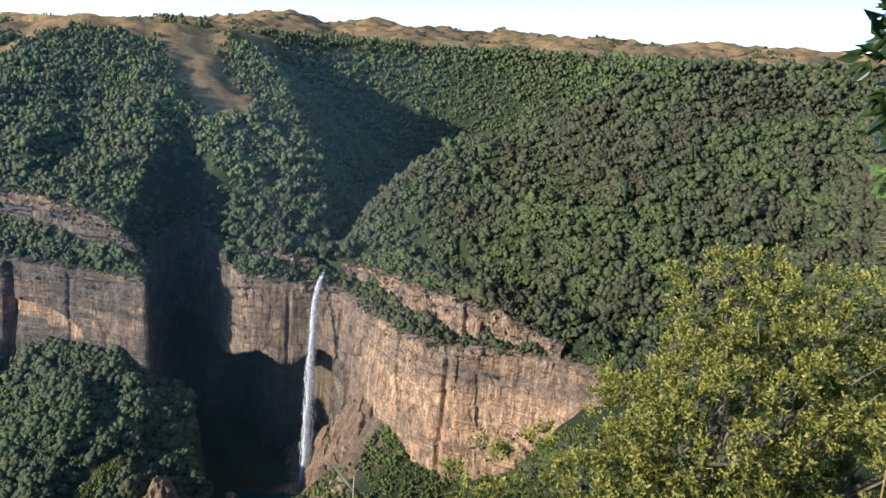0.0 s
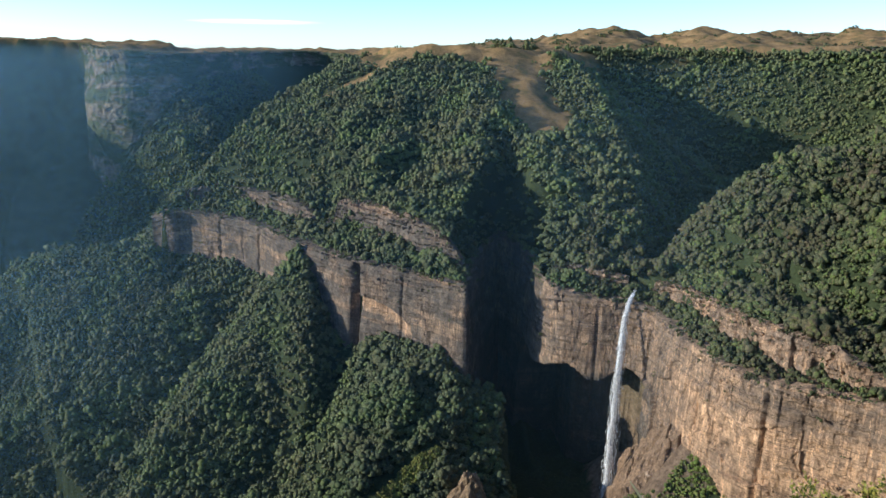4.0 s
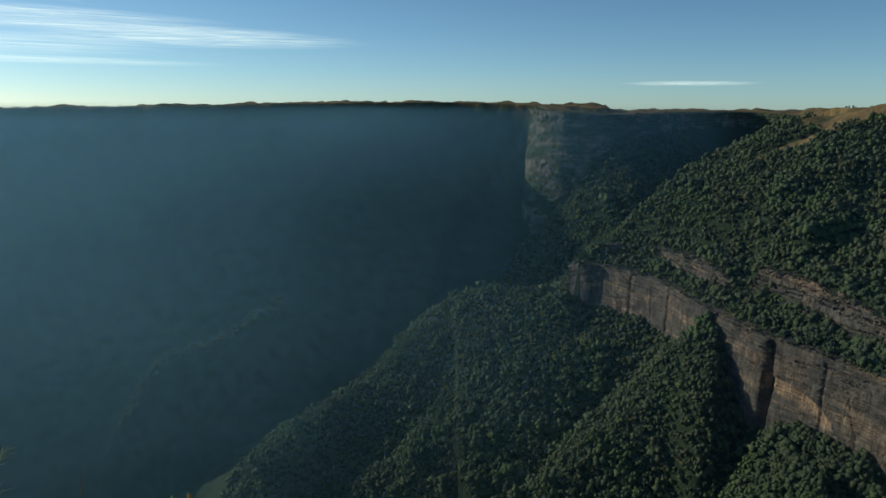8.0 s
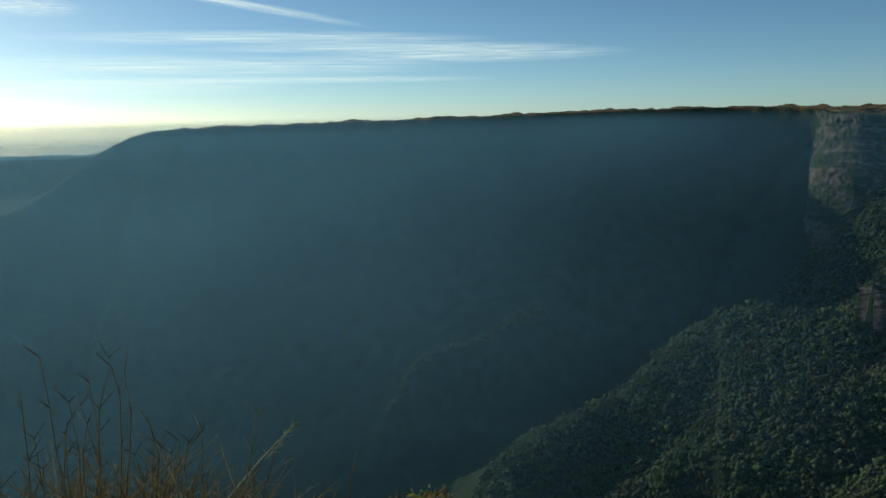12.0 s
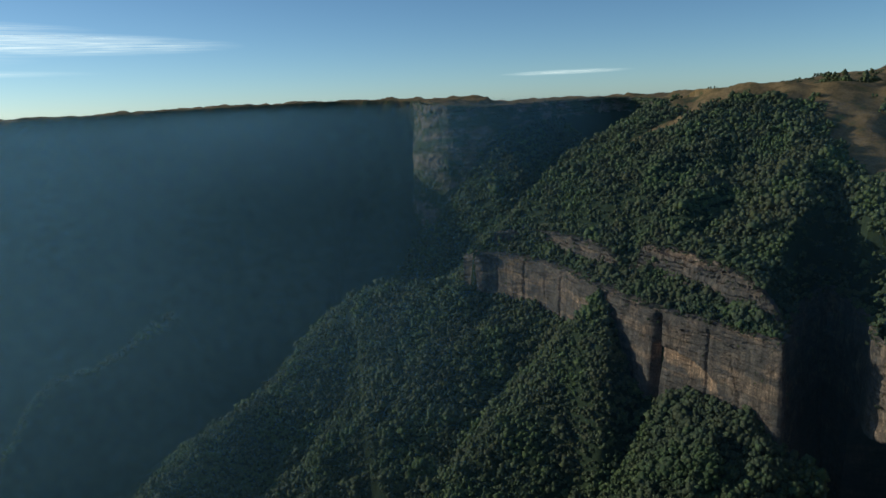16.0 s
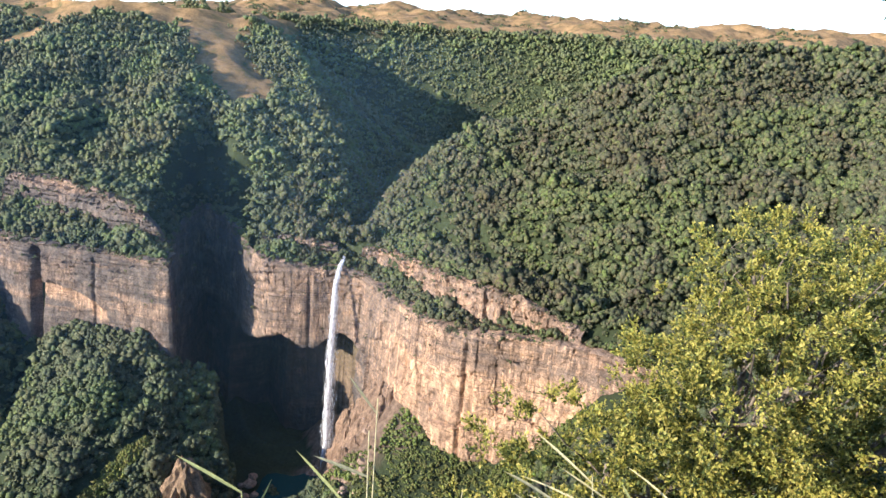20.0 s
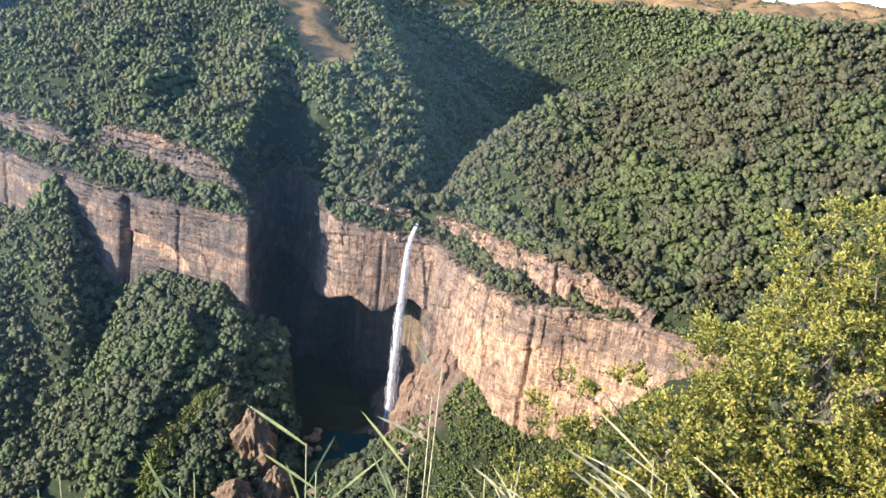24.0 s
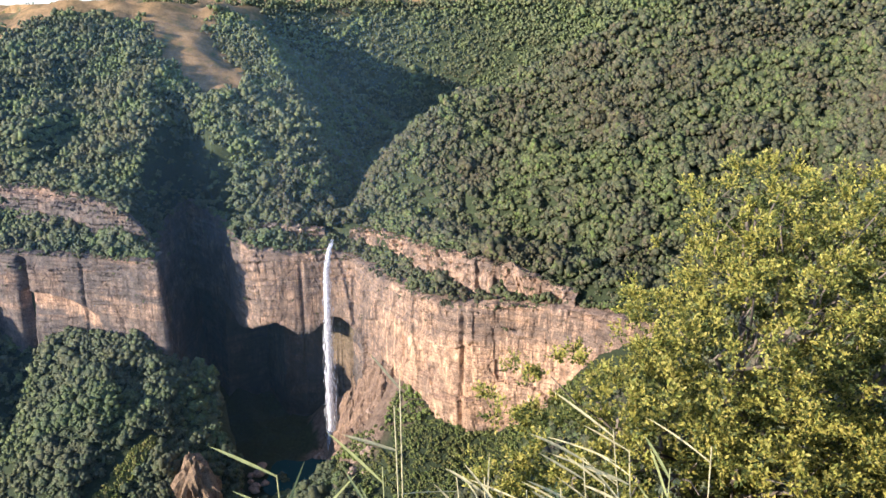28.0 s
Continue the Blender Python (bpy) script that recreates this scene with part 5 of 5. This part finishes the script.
# dry grass on the edge towards the far plateau
def grass_clump(turn, rise, away, stems, seed, tall, label):
    r = np.random.RandomState(seed)
    c = at_view(turn, rise, away, 0.22)
    z = ground_at(c.x, c.y)
    thing = base_at("dry_grass_clump", c.x, c.y, z, label, "grass", "dry grass clumps")
    h0 = c.z - z
    for i in range(stems):
        bm = bmesh.new()
        a = r.uniform(0, 2 * math.pi)
        out, high = r.uniform(0.02, 0.35), h0 + tall * r.uniform(0.3, 1.0)
        tip = Vector((out * math.cos(a), out * math.sin(a), high))
        pts = bent((0.12 * math.cos(a), 0.12 * math.sin(a), -0.05), tip, 0.02, 7, 0.05, seed + i)
        limb(bm, pts, 0.0048, 0.0016, 4)
        for j in range(5):
            p = pts[-1 - (j % 3)]
            b = r.uniform(0, 6.28)
            limb(bm, [p, p + Vector((0.05 * math.cos(b), 0.05 * math.sin(b), 0.07 * r.uniform(0.4, 1)))], 0.0018, 0.0008, 3)
        part("stem", bm, STRAW, thing)
    bm = bmesh.new()
    for i in range(620):
        a = r.uniform(0, 2 * math.pi)
        blade(bm, (0.18 * r.normal(), 0.18 * r.normal(), h0 * r.uniform(0.6, 1.03)), (math.cos(a), math.sin(a), r.uniform(0.3, 2.0)), r.uniform(0.15, 0.48), 0.009, r.uniform(0.1, 0.6), 4)
    part("grass_tuft", bm, STRAW, thing, "tangled straw-coloured grass blades")
    return thing


for turn, rise, away, n, tall, seed in ((-76.5, -30.0, 2.9, 12, 0.5, 5), (-80.5, -28.4, 2.9, 13, 0.62, 6), (-71.5, -32.4, 2.8, 7, 0.22, 7), (-86.0, -28.6, 2.8, 14, 0.6, 8)):
    grass_clump(turn, rise, away, n, seed, tall, "brown dry grass clump with thin seed stalks on the cliff edge")
# the long stalk that leans out over the gorge
c = at_view(-75, -30.5, 2.8, 0.22)
thing = base_at("grass_stalk", c.x, c.y, ground_at(c.x, c.y), "long pale grass stalk leaning out with a seed head", "grass")
o = Vector((c.x, c.y, ground_at(c.x, c.y)))
tip = at_view(-66.0, -22.8, 3.0, 0.22) - o
pts = bent((0, 0, -0.05), c - o, 0, 4) + bent(c - o, tip, 0.02, 8)[1:]
bm = bmesh.new()
limb(bm, pts, 0.006, 0.0022, 5)
part("stem", bm, REED_DRY, thing)
bm = bmesh.new()
r = np.random.RandomState(4)
for i in range(34):
    t = 1 - 0.32 * i / 34
    p = (c - o).lerp(tip, t)
    blade(bm, p, ((tip - (c - o)).normalized() + Vector(r.normal(size=3)) * 0.45), 0.045, 0.008, 0.1, 2)
part("seed_head", bm, REED_DRY, thing, "pale feathery seed head")


# the tree whose boughs hang in from the side, with a climbing vine and a dry fan palm leaf below
tx, ty = at_view(64, 0, 5.4).x, at_view(64, 0, 5.4).y
tz = ground_at(tx, ty)
tree = base_at("tree", tx, ty, tz, "dark leafy tree leaning over the edge with hanging boughs", "tree")
o = Vector((tx, ty, tz))
crown_at = at_view(57.5, 2.0, 5.0) - o
bm = bmesh.new()
limb(bm, bent((0, 0, -0.2), (0.15, 0.1, crown_at.z + 0.9), 0, 8, 0.2, 3), 0.13, 0.06, 9)
part("trunk", bm, BARK, tree)
r = np.random.RandomState(12)
st, wy = [], []
for turn, rise in ((51.0, 1.5), (52.5, -1.0), (54.0, 3.5), (55.0, -3.0), (56.0, 0.0), (57.5, -3.5), (54.5, 6.5), (51.5, 4.5), (58.5, 3.0), (57.5, -6.0), (59.5, -2.5), (60.5, 6.0), (53.5, -2.6), (56.2, -4.6), (52.0, 2.6)):
    end = at_view(turn, rise, 5.0 + r.uniform(-0.3, 0.3), 0.22) - o
    bm = bmesh.new()
    pts = bent((0.15, 0.1, crown_at.z + r.uniform(0.0, 0.9)), end, 0.12, 7, 0.12, turn)
    limb(bm, pts, 0.028, 0.006, 6)
    part("bough", bm, BARK, tree)
    for m in range(120):
        q = r.uniform(0.45, 1.0)
        k = min(int(q * 7), 6)
        st.append(np.array(pts[k].lerp(pts[k + 1], q * 7 - k)) + r.normal(size=3) * 0.05)
        wy.append(np.array((end - pts[3]).normalized()) + r.normal(size=3) * 0.8 + np.array([0, 0, -0.35]))
st, wy = np.array(st), np.array(wy)
leaves_mesh("crown", st, wy, r.uniform(0.10, 0.20, len(st)), LEAF_DARK, tree, 14, 0.42, 0.3)
for path_pts in (((56.3, -3.0), (55.2, -3.8), (54.2, -4.6), (53.6, -5.8), (53.2, -7.2)), ((58.6, -2.0), (58.0, -4.5), (57.4, -7.0), (57.0, -8.6))):
    pts = [at_view(a, b, 4.7, 0.22) - o for a, b in path_pts]
    bm = bmesh.new()
    limb(bm, pts, 0.006, 0.003, 5)
    vine = part("vine", bm, LEAF_VINE, tree, "pale green climbing vine hanging from the bough")
    st, wy = [], []
    for a, b in zip(pts[:-1], pts[1:]):
        for m in range(9):
            st.append(np.array(a.lerp(b, m / 9)) + r.normal(size=3) * 0.012)
            wy.append(r.normal(size=3) + np.array([0, 0, -0.6]))
    leaves_mesh("vine_leaf", np.array(st), np.array(wy), r.uniform(0.06, 0.10, len(st)), LEAF_VINE, vine, 15, 0.8, 0.3)

fan_at = at_view(57.4, -9.8, 4.6, 0.22)
fx, fy = fan_at.x + 0.1, fan_at.y - 0.1
fan = base_at("fan_palm", fx, fy, ground_at(fx, fy), "dry grey fan palm leaf on a thin stalk", "palm")
o = Vector((fx, fy, ground_at(fx, fy)))
bm = bmesh.new()
limb(bm, bent((0, 0, -0.1), fan_at - o, 0, 6, 0.05, 2), 0.010, 0.005, 6)
part("stalk", bm, STRAW, fan)
left = Vector((-fan_at.y, fan_at.x, 0)).normalized()
for i in range(26):
    a = radians(-95 + 190 * i / 25)
    bm = bmesh.new()
    way = left * math.cos(a) + Vector((0, 0, 1)) * math.sin(a) * 0.75 + fan_at.normalized() * 0.15
    blade(bm, fan_at - o, way, 0.30 * (0.8 + 0.25 * math.cos(a)), 0.030, 0.12, 4)
    part("leaf_segment", bm, REED_DRY, fan)
